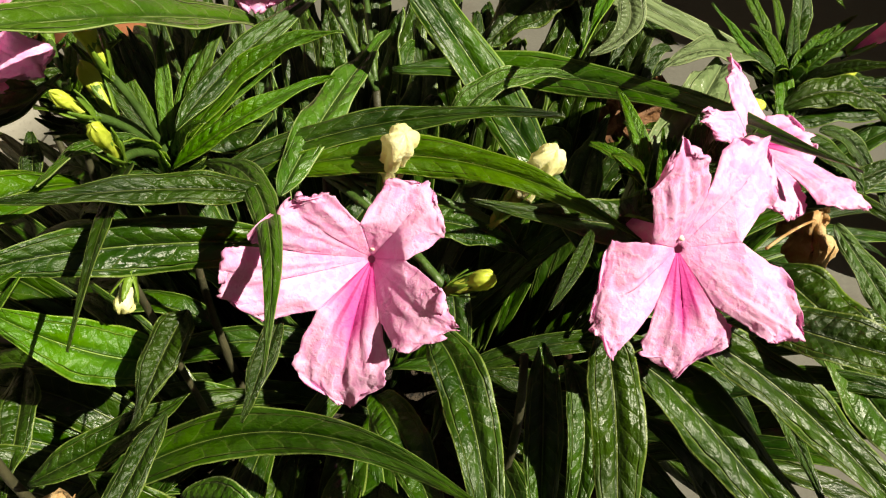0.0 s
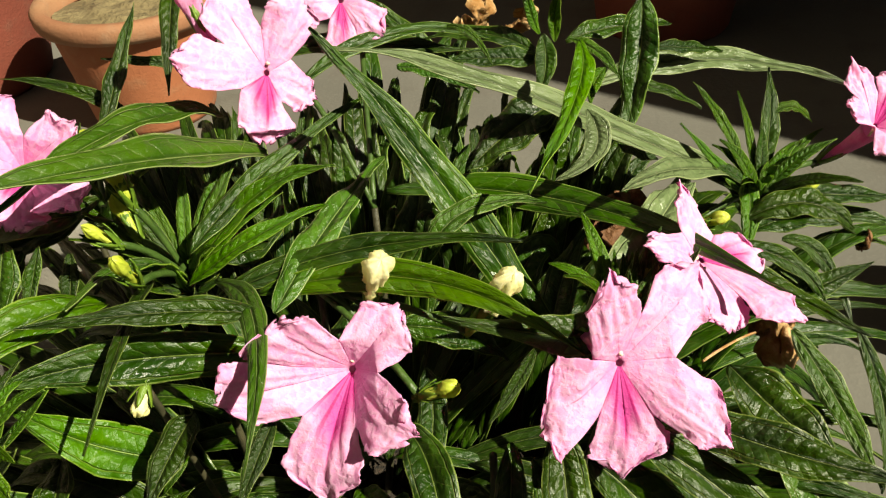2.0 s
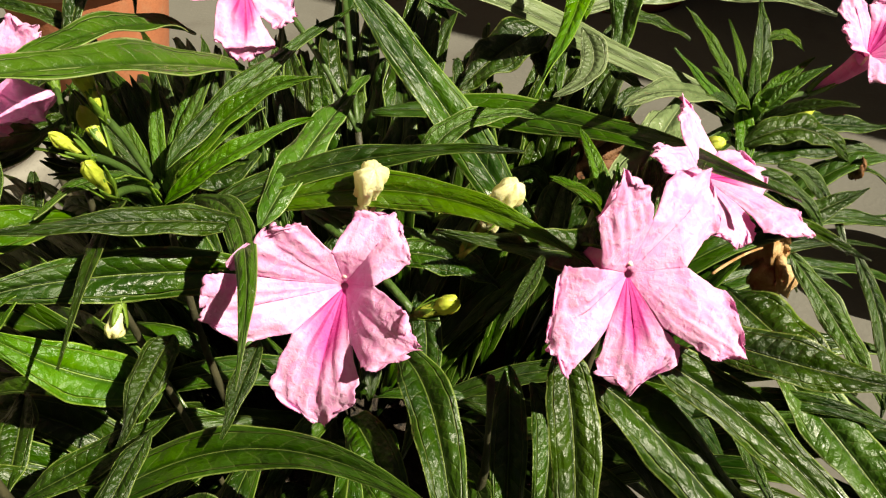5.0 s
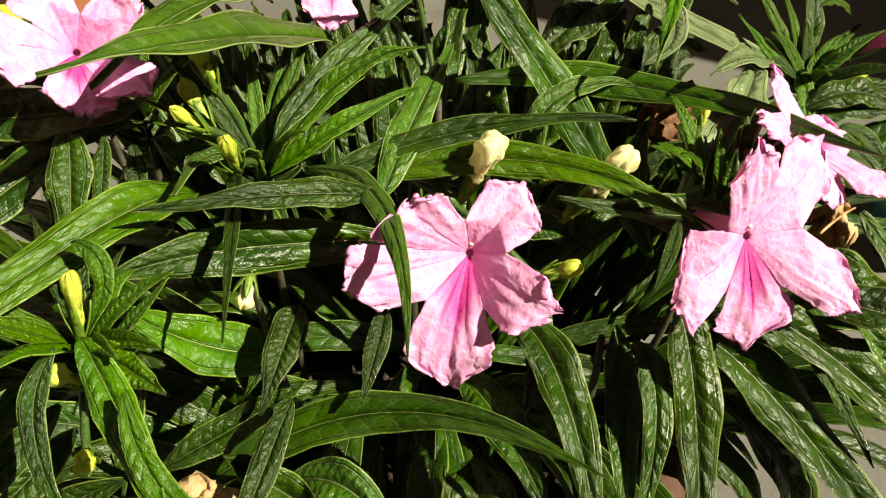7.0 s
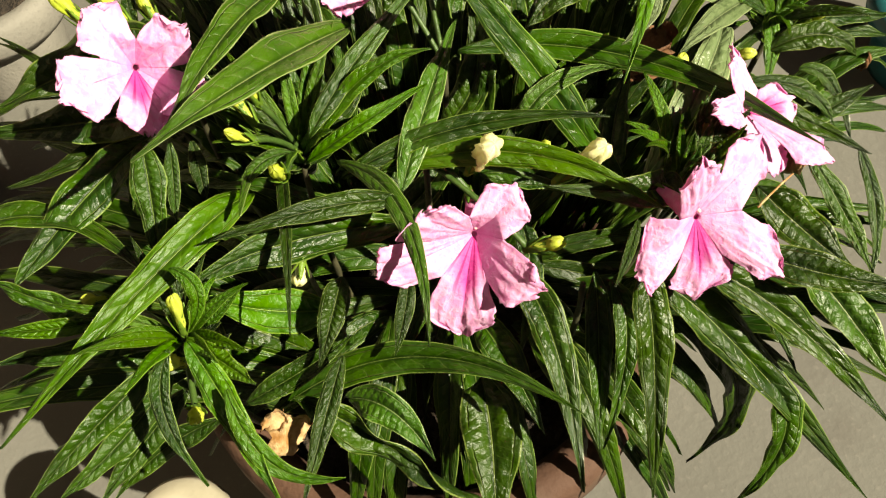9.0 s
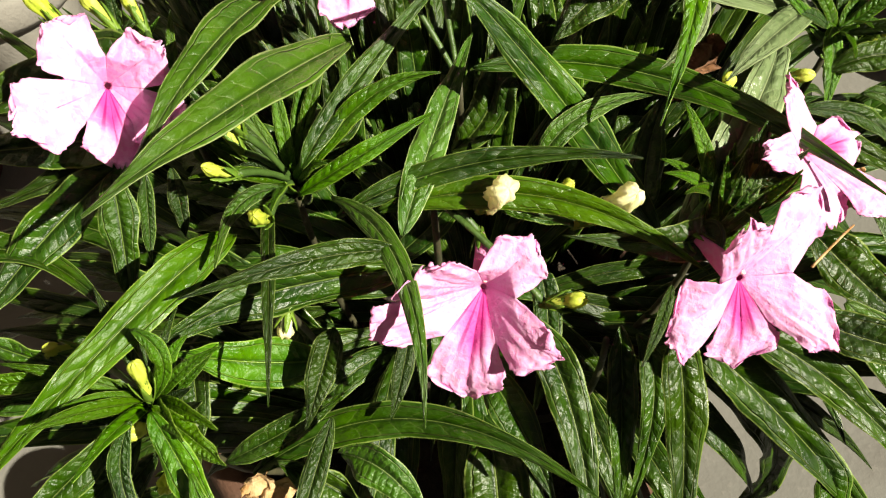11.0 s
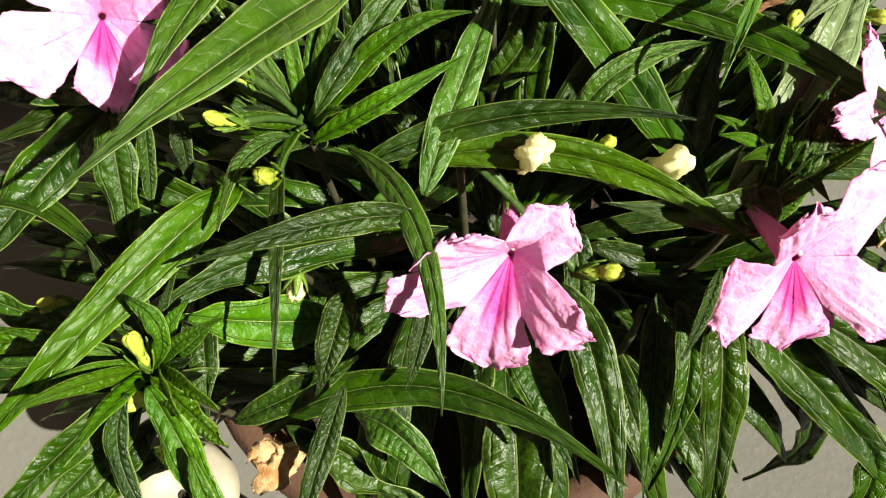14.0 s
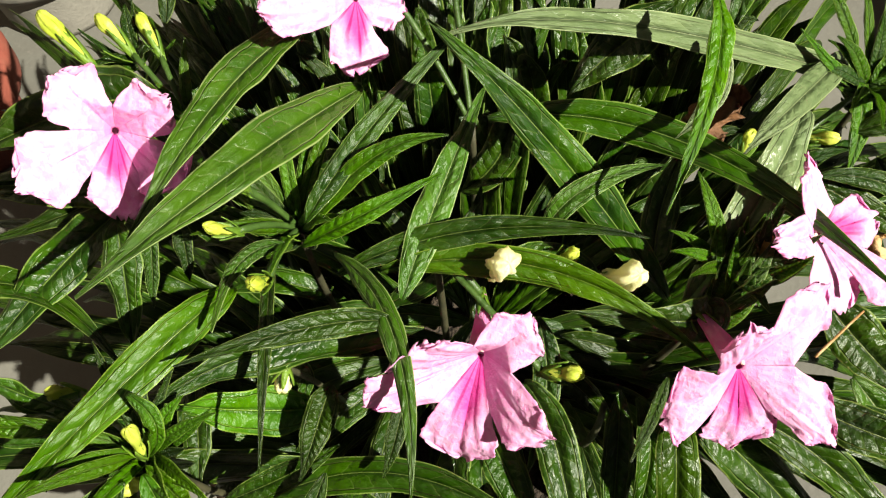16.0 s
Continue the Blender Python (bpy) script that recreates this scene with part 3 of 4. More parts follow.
leaf(plant, (0.1371, 0.2661, 0.2873), (0.0352, 0.2440, 0.3493), (-0.0247, 0.2140, 0.3816), 0.0092, SHEEN)
leaf(plant, (0.1139, 0.2795, 0.2979), (0.0794, 0.2333, 0.3292), (0.0576, 0.2084, 0.3367), 0.0092, SHEEN)
leaf(plant, (0.0423, 0.1738, 0.2967), (0.0688, 0.2076, 0.3252), (0.0852, 0.2434, 0.3191), 0.0147, SHEEN)
leaf(plant, (0.0820, 0.2220, 0.3060), (0.1050, 0.2120, 0.3000), (0.1332, 0.1930, 0.2942), 0.0090, LEAF)
leaf(plant, (-0.1208, 0.1883, 0.3349), (-0.1189, 0.1739, 0.3250), (-0.1193, 0.1573, 0.3072), 0.0110, LEAF)
leaf(plant, (0.0430, 0.2620, 0.3400), (0.0250, 0.2500, 0.3340), (0.0100, 0.2400, 0.3240), 0.0155, LEAF)
leaf(plant, (-0.0386, 0.1580, 0.3330), (-0.0612, 0.1545, 0.3370), (-0.0934, 0.1412, 0.3428), 0.0074, LEAF)
leaf(plant, (-0.0869, 0.1715, 0.3260), (-0.1080, 0.1400, 0.3350), (-0.1514, 0.0924, 0.3223), 0.0115, YOUNG, roll=-12)
leaf(plant, (-0.0330, 0.1644, 0.3143), (-0.0778, 0.1546, 0.3204), (-0.1037, 0.1358, 0.3267), 0.0129, LEAF, roll=-28)
leaf(plant, (-0.0648, 0.1486, 0.2889), (-0.0863, 0.1451, 0.2975), (-0.1034, 0.1394, 0.3194), 0.0147, YOUNG)
leaf(plant, (-0.0912, 0.1232, 0.2626), (-0.0396, 0.1291, 0.2868), (0.0119, 0.1003, 0.2942), 0.0110, LEAF)
leaf(plant, (-0.0038, 0.1559, 0.2930), (0.0069, 0.1298, 0.2893), (0.0119, 0.0862, 0.2660), 0.0120, LEAF)
leaf(plant, (0.0359, 0.1435, 0.3070), (0.0391, 0.1238, 0.2876), (0.0370, 0.0851, 0.2474), 0.0120, LEAF)
leaf(plant, (0.0448, 0.1436, 0.2948), (0.0706, 0.1296, 0.2751), (0.1247, 0.0902, 0.2160), 0.0147, LEAF)
leaf(plant, (0.0513, 0.1427, 0.3083), (0.0845, 0.1309, 0.2897), (0.1219, 0.0991, 0.2588), 0.0120, LEAF)
leaf(plant, (0.0698, 0.1471, 0.3077), (0.0923, 0.1354, 0.3077), (0.1173, 0.1299, 0.3046), 0.0120, LEAF)
leaf(plant, (0.0250, 0.1546, 0.2897), (0.0240, 0.1316, 0.2736), (0.0213, 0.1039, 0.2541), 0.0092, LEAF)
leaf(plant, (0.0310, 0.1548, 0.2831), (0.0348, 0.1362, 0.2712), (0.0247, 0.1084, 0.2451), 0.0083, LEAF)
leaf(plant, (0.0496, 0.1427, 0.2757), (0.0805, 0.1304, 0.2371), (0.0686, 0.1226, 0.1887), 0.0129, LEAF)
leaf(plant, (0.0798, 0.1274, 0.2656), (0.0897, 0.1092, 0.2469), (0.0744, 0.0940, 0.2177), 0.0110, LEAF)
leaf(plant, (0.0968, 0.1614, 0.2843), (0.1154, 0.1407, 0.2691), (0.1283, 0.1157, 0.2582), 0.0156, UNDER)
leaf(plant, (0.0785, 0.1535, 0.2838), (0.0860, 0.1400, 0.2744), (0.0933, 0.1232, 0.2628), 0.0046, LEAF)
leaf(plant, (0.0904, 0.1865, 0.2888), (0.1045, 0.1688, 0.2828), (0.1187, 0.1536, 0.2785), 0.0166, LEAF)
leaf(plant, (0.1100, 0.1952, 0.2952), (0.1216, 0.1756, 0.2817), (0.1276, 0.1537, 0.2726), 0.0083, UNDER)
leaf(plant, (0.1312, 0.1987, 0.2919), (0.1354, 0.1776, 0.2773), (0.1315, 0.1589, 0.2641), 0.0055, LEAF)
leaf(plant, (0.1067, 0.2077, 0.2917), (0.1248, 0.2148, 0.2970), (0.1409, 0.2206, 0.3013), 0.0074, LEAF)
leaf(plant, (0.1034, 0.2367, 0.3072), (0.1240, 0.2370, 0.3130), (0.1432, 0.2374, 0.2980), 0.0100, LEAF)
leaf(plant, (-0.1130, 0.1918, 0.3315), (-0.1128, 0.1796, 0.3229), (-0.1130, 0.1698, 0.3160), 0.0046, LEAF)
leaf(plant, (-0.1082, 0.1982, 0.3238), (-0.1063, 0.1886, 0.3171), (-0.1052, 0.1807, 0.3116), 0.0055, LEAF)
leaf(plant, (-0.1165, 0.2323, 0.3353), (-0.1443, 0.2298, 0.3330), (-0.1830, 0.2171, 0.3234), 0.0221, LEAF)
leaf(plant, (-0.1083, 0.2084, 0.3310), (-0.1412, 0.2060, 0.3287), (-0.1805, 0.2052, 0.3274), 0.0166, LEAF)
leaf(plant, (-0.1071, 0.2223, 0.3285), (-0.1342, 0.2080, 0.3180), (-0.1762, 0.1962, 0.3090), 0.0110, LEAF)
leaf(plant, (-0.2005, 0.1652, 0.3111), (-0.1593, 0.1784, 0.3139), (-0.1190, 0.1503, 0.3085), 0.0095, LEAF, roll=-28)
leaf(plant, (-0.1256, 0.2016, 0.3222), (-0.1474, 0.1804, 0.3149), (-0.1687, 0.1550, 0.3047), 0.0156, LEAF)
leaf(plant, (-0.1319, 0.1347, 0.3156), (-0.1489, 0.1338, 0.3147), (-0.1688, 0.1341, 0.3145), 0.0055, YOUNG)
leaf(plant, (-0.1236, 0.1384, 0.3061), (-0.1496, 0.1453, 0.3104), (-0.1724, 0.1543, 0.3163), 0.0092, LEAF, roll=-28)
leaf(plant, (-0.1207, 0.1383, 0.2939), (-0.1486, 0.1383, 0.2934), (-0.1798, 0.1360, 0.2912), 0.0092, LEAF, roll=-28)
leaf(plant, (-0.1065, 0.1159, 0.3273), (-0.1095, 0.1017, 0.3173), (-0.0985, 0.0838, 0.3050), 0.0055, LEAF)
leaf(plant, (-0.1016, 0.1175, 0.3285), (-0.0893, 0.0981, 0.3212), (-0.0755, 0.0719, 0.3154), 0.0083, YOUNG)
leaf(plant, (-0.0891, 0.1010, 0.3294), (-0.0785, 0.0838, 0.3176), (-0.0587, 0.0792, 0.3147), 0.0055, YOUNG)
leaf(plant, (-0.1120, 0.1221, 0.3132), (-0.1337, 0.1037, 0.3060), (-0.1529, 0.0850, 0.2987), 0.0088, LEAF, roll=-28)
leaf(plant, (-0.1123, 0.1196, 0.3053), (-0.1288, 0.1022, 0.2978), (-0.1462, 0.0869, 0.2941), 0.0088, LEAF, roll=-28)
leaf(plant, (-0.1098, 0.1180, 0.2982), (-0.1252, 0.1048, 0.2887), (-0.1378, 0.0889, 0.2835), 0.0088, LEAF, roll=-28)
leaf(plant, (-0.1016, 0.1144, 0.2836), (-0.1230, 0.1097, 0.2739), (-0.1410, 0.0967, 0.2644), 0.0083, LEAF, roll=-28)
leaf(plant, (-0.1046, 0.1347, 0.3405), (-0.0974, 0.1276, 0.3357), (-0.1051, 0.1233, 0.3203), 0.0046, YOUNG)
leaf(plant, (-0.1029, 0.1207, 0.3246), (-0.0910, 0.1114, 0.3245), (-0.0821, 0.1039, 0.3255), 0.0064, YOUNG)
leaf(plant, (-0.0783, 0.1177, 0.2861), (-0.0545, 0.1085, 0.2730), (-0.0200, 0.0827, 0.2691), 0.0105, LEAF, roll=25, curl=1.4, fold=0.45, wave=1.8)
leaf(plant, (-0.0640, 0.1290, 0.2600), (-0.0480, 0.1190, 0.2677), (-0.0350, 0.1040, 0.2580), 0.0120, UNDER)
leaf(plant, (-0.0165, 0.1330, 0.2600), (-0.0150, 0.1090, 0.2560), (-0.0165, 0.0820, 0.2380), 0.0200, LEAF)
leaf(plant, (-0.0615, 0.1270, 0.2956), (-0.0683, 0.1072, 0.2896), (-0.0761, 0.0836, 0.2808), 0.0066, LEAF)
leaf(plant, (-0.0605, 0.1514, 0.3041), (-0.0641, 0.1385, 0.3011), (-0.0695, 0.1254, 0.2919), 0.0092, LEAF)
leaf(plant, (-0.0384, 0.1497, 0.3034), (-0.0411, 0.1367, 0.3004), (-0.0448, 0.1266, 0.2932), 0.0055, LEAF)
leaf(plant, (0.0306, 0.1417, 0.3357), (0.0257, 0.1310, 0.3342), (0.0201, 0.1210, 0.3332), 0.0028, LEAF)
leaf(plant, (0.0003, 0.1757, 0.2978), (0.0029, 0.1548, 0.2894), (-0.0036, 0.1306, 0.2784), 0.0083, LEAF)
leaf(plant, (-0.0172, 0.1492, 0.2759), (-0.0077, 0.1297, 0.2768), (0.0022, 0.1061, 0.2675), 0.0120, LEAF)
leaf(plant, (-0.0525, 0.2700, 0.3404), (-0.0150, 0.2973, 0.3513), (0.0256, 0.3091, 0.3403), 0.0064, LEAF)
leaf(plant, (-0.0720, 0.3021, 0.3427), (-0.0283, 0.3061, 0.3428), (0.0191, 0.3069, 0.3380), 0.0092, LEAF)
leaf(plant, (0.0730, 0.3000, 0.3620), (0.0720, 0.2860, 0.3400), (0.0650, 0.2680, 0.3150), 0.0135, LEAF, roll=20)
leaf(plant, (0.0544, 0.2971, 0.3284), (0.1007, 0.3108, 0.3315), (0.1513, 0.2981, 0.3266), 0.0110, SHEEN)
leaf(plant, (0.0665, 0.3035, 0.3275), (0.0844, 0.3021, 0.3233), (0.0992, 0.2988, 0.3169), 0.0046, LEAF)
leaf(plant, (0.0090, 0.3168, 0.3188), (-0.0146, 0.3286, 0.3380), (-0.0382, 0.3381, 0.3541), 0.0074, LEAF)
leaf(plant, (0.1068, 0.2607, 0.3147), (0.0991, 0.2696, 0.3279), (0.0898, 0.2766, 0.3387), 0.0037, YOUNG)
leaf(plant, (0.1058, 0.2560, 0.3083), (0.0968, 0.2558, 0.3177), (0.0833, 0.2589, 0.3321), 0.0037, YOUNG)
leaf(plant, (0.1194, 0.2763, 0.3261), (0.1264, 0.2779, 0.3274), (0.1327, 0.2750, 0.3227), 0.0037, YOUNG)
leaf(plant, (0.1152, 0.2643, 0.3101), (0.1179, 0.2751, 0.3246), (0.1190, 0.2904, 0.3370), 0.0064, LEAF)
leaf(plant, (0.1047, 0.2497, 0.3168), (0.1051, 0.2377, 0.3087), (0.1012, 0.2246, 0.2997), 0.0064, YOUNG)
leaf(plant, (0.1127, 0.2564, 0.3080), (0.1197, 0.2614, 0.3140), (0.1276, 0.2665, 0.3200), 0.0064, YOUNG)
leaf(plant, (0.1137, 0.2553, 0.3063), (0.1393, 0.2561, 0.3042), (0.1629, 0.2568, 0.3022), 0.0083, LEAF)
leaf(plant, (0.1146, 0.2350, 0.2953), (0.1299, 0.2292, 0.2854), (0.1581, 0.2307, 0.2839), 0.0074, LEAF)
leaf(plant, (0.1122, 0.2553, 0.2894), (0.1364, 0.2602, 0.2932), (0.1673, 0.2595, 0.2883), 0.0110, LEAF)
leaf(plant, (0.1133, 0.2273, 0.3061), (0.1274, 0.2264, 0.2981), (0.1350, 0.2096, 0.2833), 0.0055, LEAF)
leaf(plant, (0.0883, 0.2185, 0.3099), (0.1132, 0.2168, 0.3045), (0.1260, 0.2074, 0.2900), 0.0064, LEAF)
leaf(plant, (-0.1058, 0.3315, 0.3691), (-0.1007, 0.2995, 0.3565), (-0.1009, 0.2818, 0.3354), 0.0074, LEAF)
leaf(plant, (-0.1236, 0.2704, 0.3276), (-0.1211, 0.2893, 0.3423), (-0.1176, 0.3110, 0.3607), 0.0074, LEAF)
leaf(plant, (-0.1037, 0.3165, 0.3324), (-0.1213, 0.3163, 0.3343), (-0.1396, 0.3160, 0.3362), 0.0046, LEAF)
leaf(plant, (-0.1164, 0.2836, 0.3228), (-0.1390, 0.2897, 0.3340), (-0.1691, 0.2911, 0.3396), 0.0055, LEAF)
leaf(plant, (-0.1361, 0.2204, 0.3235), (-0.1363, 0.2104, 0.3096), (-0.1386, 0.1966, 0.2909), 0.0092, LEAF)
leaf(plant, (-0.1159, 0.1669, 0.2662), (-0.1119, 0.1479, 0.2638), (-0.1099, 0.1272, 0.2593), 0.0110, LEAF)
leaf(plant, (-0.1016, 0.1785, 0.2570), (-0.0771, 0.1669, 0.2726), (-0.0817, 0.1554, 0.2619), 0.0074, LEAF)
leaf(plant, (-0.0834, 0.2310, 0.3062), (-0.0601, 0.2263, 0.3067), (-0.0538, 0.2463, 0.3148), 0.0129, LEAF)
leaf(plant, (-0.0514, 0.1933, 0.2673), (-0.0269, 0.2033, 0.2880), (-0.0172, 0.2241, 0.2966), 0.0110, LEAF)
leaf(plant, (-0.0247, 0.2312, 0.2821), (-0.0079, 0.2407, 0.3030), (-0.0094, 0.2680, 0.3220), 0.0129, LEAF)
leaf(plant, (-0.0106, 0.1983, 0.2944), (0.0099, 0.1979, 0.2912), (0.0244, 0.1936, 0.2836), 0.0110, LEAF)
leaf(plant, (0.0382, 0.1932, 0.2915), (0.0414, 0.2143, 0.2980), (0.0516, 0.2367, 0.3055), 0.0110, LEAF)
leaf(plant, (0.0471, 0.1718, 0.3168), (0.0410, 0.1645, 0.3195), (0.0060, 0.1644, 0.3267), 0.0120, LEAF)

# the clump's crown further back
leaf(plant, (0.0030, 0.3000, 0.3520), (0.0120, 0.2920, 0.3520), (0.0200, 0.2820, 0.3440), 0.0030, UNDER)
leaf(plant, (0.0370, 0.3000, 0.3400), (0.0150, 0.3120, 0.3440), (-0.0110, 0.3180, 0.3390), 0.0080, LEAF)
leaf(plant, (0.0390, 0.2980, 0.3380), (0.0190, 0.3000, 0.3390), (-0.0020, 0.3000, 0.3380), 0.0085, LEAF)
leaf(plant, (0.0380, 0.3020, 0.3470), (0.0390, 0.2920, 0.3380), (0.0350, 0.2800, 0.3310), 0.0075, LEAF)
leaf(plant, (0.0480, 0.3000, 0.3460), (0.0580, 0.2880, 0.3450), (0.0640, 0.2750, 0.3410), 0.0045, UNDER)
leaf(plant, (0.0470, 0.3050, 0.3430), (0.0670, 0.3150, 0.3440), (0.0890, 0.3220, 0.3420), 0.0085, LEAF)
leaf(plant, (0.0780, 0.3000, 0.3420), (0.0930, 0.3050, 0.3390), (0.1060, 0.3060, 0.3370), 0.0055, LEAF)
leaf(plant, (0.0430, 0.3050, 0.3430), (0.0430, 0.3050, 0.3550), (0.0460, 0.3000, 0.3670), 0.0045, YOUNG)
leaf(plant, (0.0370, 0.3050, 0.3460), (0.0330, 0.3050, 0.3570), (0.0320, 0.3000, 0.3700), 0.0040, YOUNG)
leaf(plant, (0.0610, 0.2920, 0.3380), (0.0560, 0.2850, 0.3340), (0.0550, 0.2780, 0.3300), 0.0050, YOUNG)
leaf(plant, (0.0630, 0.2680, 0.3250), (0.0680, 0.2620, 0.3210), (0.0740, 0.2550, 0.3200), 0.0060, LEAF)
leaf(plant, (-0.0150, 0.2850, 0.3430), (-0.0010, 0.2820, 0.3420), (0.0150, 0.2750, 0.3370), 0.0060, UNDER)
leaf(plant, (0.0370, 0.2550, 0.3350), (0.0390, 0.2500, 0.3310), (0.0410, 0.2450, 0.3250), 0.0060, LEAF)


# leaves of the shaded inside of the clump
fill = random.Random(11)
inner = []
for i in range(105):
    k = fill.uniform(0, 2 * math.pi)
    r0, reach = fill.uniform(0.0, 0.055), fill.uniform(0.045, 0.080)
    behind = math.sin(k) > 0.1
    base = Vector((-0.02 + 1.25 * r0 * math.cos(k), 0.205 + r0 * math.sin(k), fill.uniform(0.195, 0.235)))
    out = Vector((1.35 * math.cos(k), math.sin(k) * (1.25 if behind else 0.9), 0))
    tip = base + out * reach + Vector((0, 0, fill.uniform(-0.03, 0.07) if behind else fill.uniform(-0.07, 0.01)))
    mid = base.lerp(tip, 0.5) + Vector((0, 0, fill.uniform(0.012, 0.032)))
    if i % 3 == 0:
        continue
    top = 0.290 if behind else 0.240
    tip.z, mid.z = min(tip.z, top), min(mid.z, top)
    leaf(plant, base, mid, tip, fill.uniform(0.007, 0.012), LEAF, into=inner, roll=fill.uniform(-35, 35), rows=18, cols=6)

for i in range(200):
    x, y = fill.uniform(-0.15, 0.17), fill.uniform(0.235, 0.385)
    low = y > 0.30 - 0.4 * max(0.0, x - 0.02) and x > 0.02
    base = Vector((-0.02 + 0.55 * (x + 0.02), 0.215 + 0.35 * (y - 0.215), fill.uniform(0.20, 0.24)))
    tip = Vector((x, y, fill.uniform(0.16, 0.23) if low else fill.uniform(0.225, 0.305) - 0.15 * max(0.0, y - 0.29)))
    mid = base.lerp(tip, 0.55) + Vector((0, 0.004, fill.uniform(0.014, 0.034)))
    leaf(plant, base, mid, tip, fill.uniform(0.007, 0.013), LEAF, into=inner, roll=fill.uniform(-40, 40), rows=18, cols=6)

for i in range(30):
    x, y = fill.uniform(-0.235, -0.115), fill.uniform(0.13, 0.29)
    base = Vector((-0.075, 0.15 + 0.35 * (y - 0.13), fill.uniform(0.20, 0.23)))
    tip = Vector((x, y, fill.uniform(0.20, 0.265)))
    mid = base.lerp(tip, 0.55) + Vector((0, 0, fill.uniform(0.014, 0.030)))
    leaf(plant, base, mid, tip, fill.uniform(0.008, 0.014), LEAF, into=inner, roll=fill.uniform(-40, 40), rows=18, cols=6)

for i in range(56):
    x, y = fill.uniform(-0.21, -0.10), fill.uniform(0.30, 0.42)
    base = Vector((-0.07 + 0.3 * (x + 0.12), 0.23 + 0.2 * (y - 0.27), fill.uniform(0.19, 0.22)))
    tip = Vector((x, y, fill.uniform(0.19, 0.27)))
    mid = base.lerp(tip, 0.55) + Vector((0, 0, fill.uniform(0.016, 0.034)))
    leaf(plant, base, mid, tip, fill.uniform(0.005, 0.010), LEAF, into=inner, roll=fill.uniform(-40, 40), rows=20, cols=6)

for i in range(36):
    x, y = fill.uniform(-0.26, -0.12), fill.uniform(0.27, 0.39)
    base = Vector((-0.07 + 0.3 * (x + 0.12), 0.22 + 0.2 * (y - 0.27), fill.uniform(0.19, 0.21)))
    tip = Vector((x, y, fill.uniform(0.15, 0.24)))
    mid = base.lerp(tip, 0.55) + Vector((0, 0, fill.uniform(0.016, 0.030)))
    leaf(plant, base, mid, tip, fill.uniform(0.006, 0.012), LEAF, into=inner, roll=fill.uniform(-40, 40), rows=20, cols=6)

for i in range(28):
    x, y = fill.uniform(0.085, 0.185), fill.uniform(0.12, 0.29)
    base = Vector((0.045, 0.165 + 0.4 * (y - 0.13), fill.uniform(0.21, 0.25)))
    tip = Vector((x, y, fill.uniform(0.19, 0.285)))
    mid = base.lerp(tip, 0.5) + Vector((0, 0, fill.uniform(0.018, 0.036)))
    leaf(plant, base, mid, tip, fill.uniform(0.006, 0.012), LEAF, into=inner, roll=fill.uniform(-40, 40), rows=20, cols=6)
for i in range(14):
    x = fill.uniform(-0.09, 0.075)
    base = Vector((x * 0.6 - 0.01, 0.170, fill.uniform(0.215, 0.245)))
    tip = Vector((x, fill.uniform(0.095, 0.125), fill.uniform(0.15, 0.225)))
    mid = base.lerp(tip, 0.5) + Vector((0, -0.012, fill.uniform(0.020, 0.034)))
    leaf(plant, base, mid, tip, fill.uniform(0.008, 0.012), LEAF, into=inner, roll=fill.uniform(-30, 30), rows=20, cols=6)

for i in range(60):
    x, y = fill.uniform(-0.01, 0.085), fill.uniform(0.255, 0.345)
    base = Vector((0.02 + 0.45 * (x - 0.02), 0.235 + 0.35 * (y - 0.235), fill.uniform(0.215, 0.245)))
    tip = Vector((x, y, fill.uniform(0.255, 0.318)))
    mid = base.lerp(tip, 0.55) + Vector((0, 0.006, fill.uniform(0.010, 0.022)))
    leaf(plant, base, mid, tip, fill.uniform(0.008, 0.013), LEAF, into=inner, roll=fill.uniform(-40, 40), rows=18, cols=6)

for i in range(70):
    x, y = fill.uniform(-0.085, 0.015), fill.uniform(0.270, 0.370)
    base = Vector((-0.03 + 0.4 * (x + 0.03), 0.235 + 0.30 * (y - 0.235), fill.uniform(0.215, 0.245)))
    tip = Vector((x, y, fill.uniform(0.245, 0.318) + 0.25 * max(0.0, y - 0.31)))
    mid = base.lerp(tip, 0.55) + Vector((0, 0.006, fill.uniform(0.010, 0.024)))
    leaf(plant, base, mid, tip, fill.uniform(0.008, 0.013), LEAF, into=inner, roll=fill.uniform(-40, 40), rows=18, cols=6)

for i in range(54):
    x, y = fill.uniform(-0.150, -0.055), fill.uniform(0.250, 0.345)
    base = Vector((-0.06 + 0.4 * (x + 0.06), 0.225 + 0.25 * (y - 0.235), fill.uniform(0.215, 0.240)))
    tip = Vector((x, y, fill.uniform(0.245, 0.318)))
    mid = base.lerp(tip, 0.55) + Vector((0, 0.004, fill.uniform(0.010, 0.022)))
    leaf(plant, base, mid, tip, fill.uniform(0.007, 0.012), LEAF, into=inner, roll=fill.uniform(-40, 40), rows=18, cols=6)

tagged(part("inner_foliage", joined(inner), LEAF, plant, "shaded narrow leaves inside the clump"), kind="stuff")

# stems
HEART = Vector((-0.035, 0.200, 0.178))


def stem(plant, top, root=None, bulge=(0, 0, 0), r0=0.0022, r1=0.0014, material=None):
    top = Vector(top)
    if root is None:
        off = Vector((top.x - HEART.x, top.y - HEART.y, 0)) * 0.6
        root = HEART + off * min(1.0, 0.070 / max(off.length, 1e-4))
    root = Vector(root)
    mid = root.lerp(top, 0.5) + Vector(bulge)
    return part("stem", tube(root, mid, top, r0, r1), material or STEM, plant)


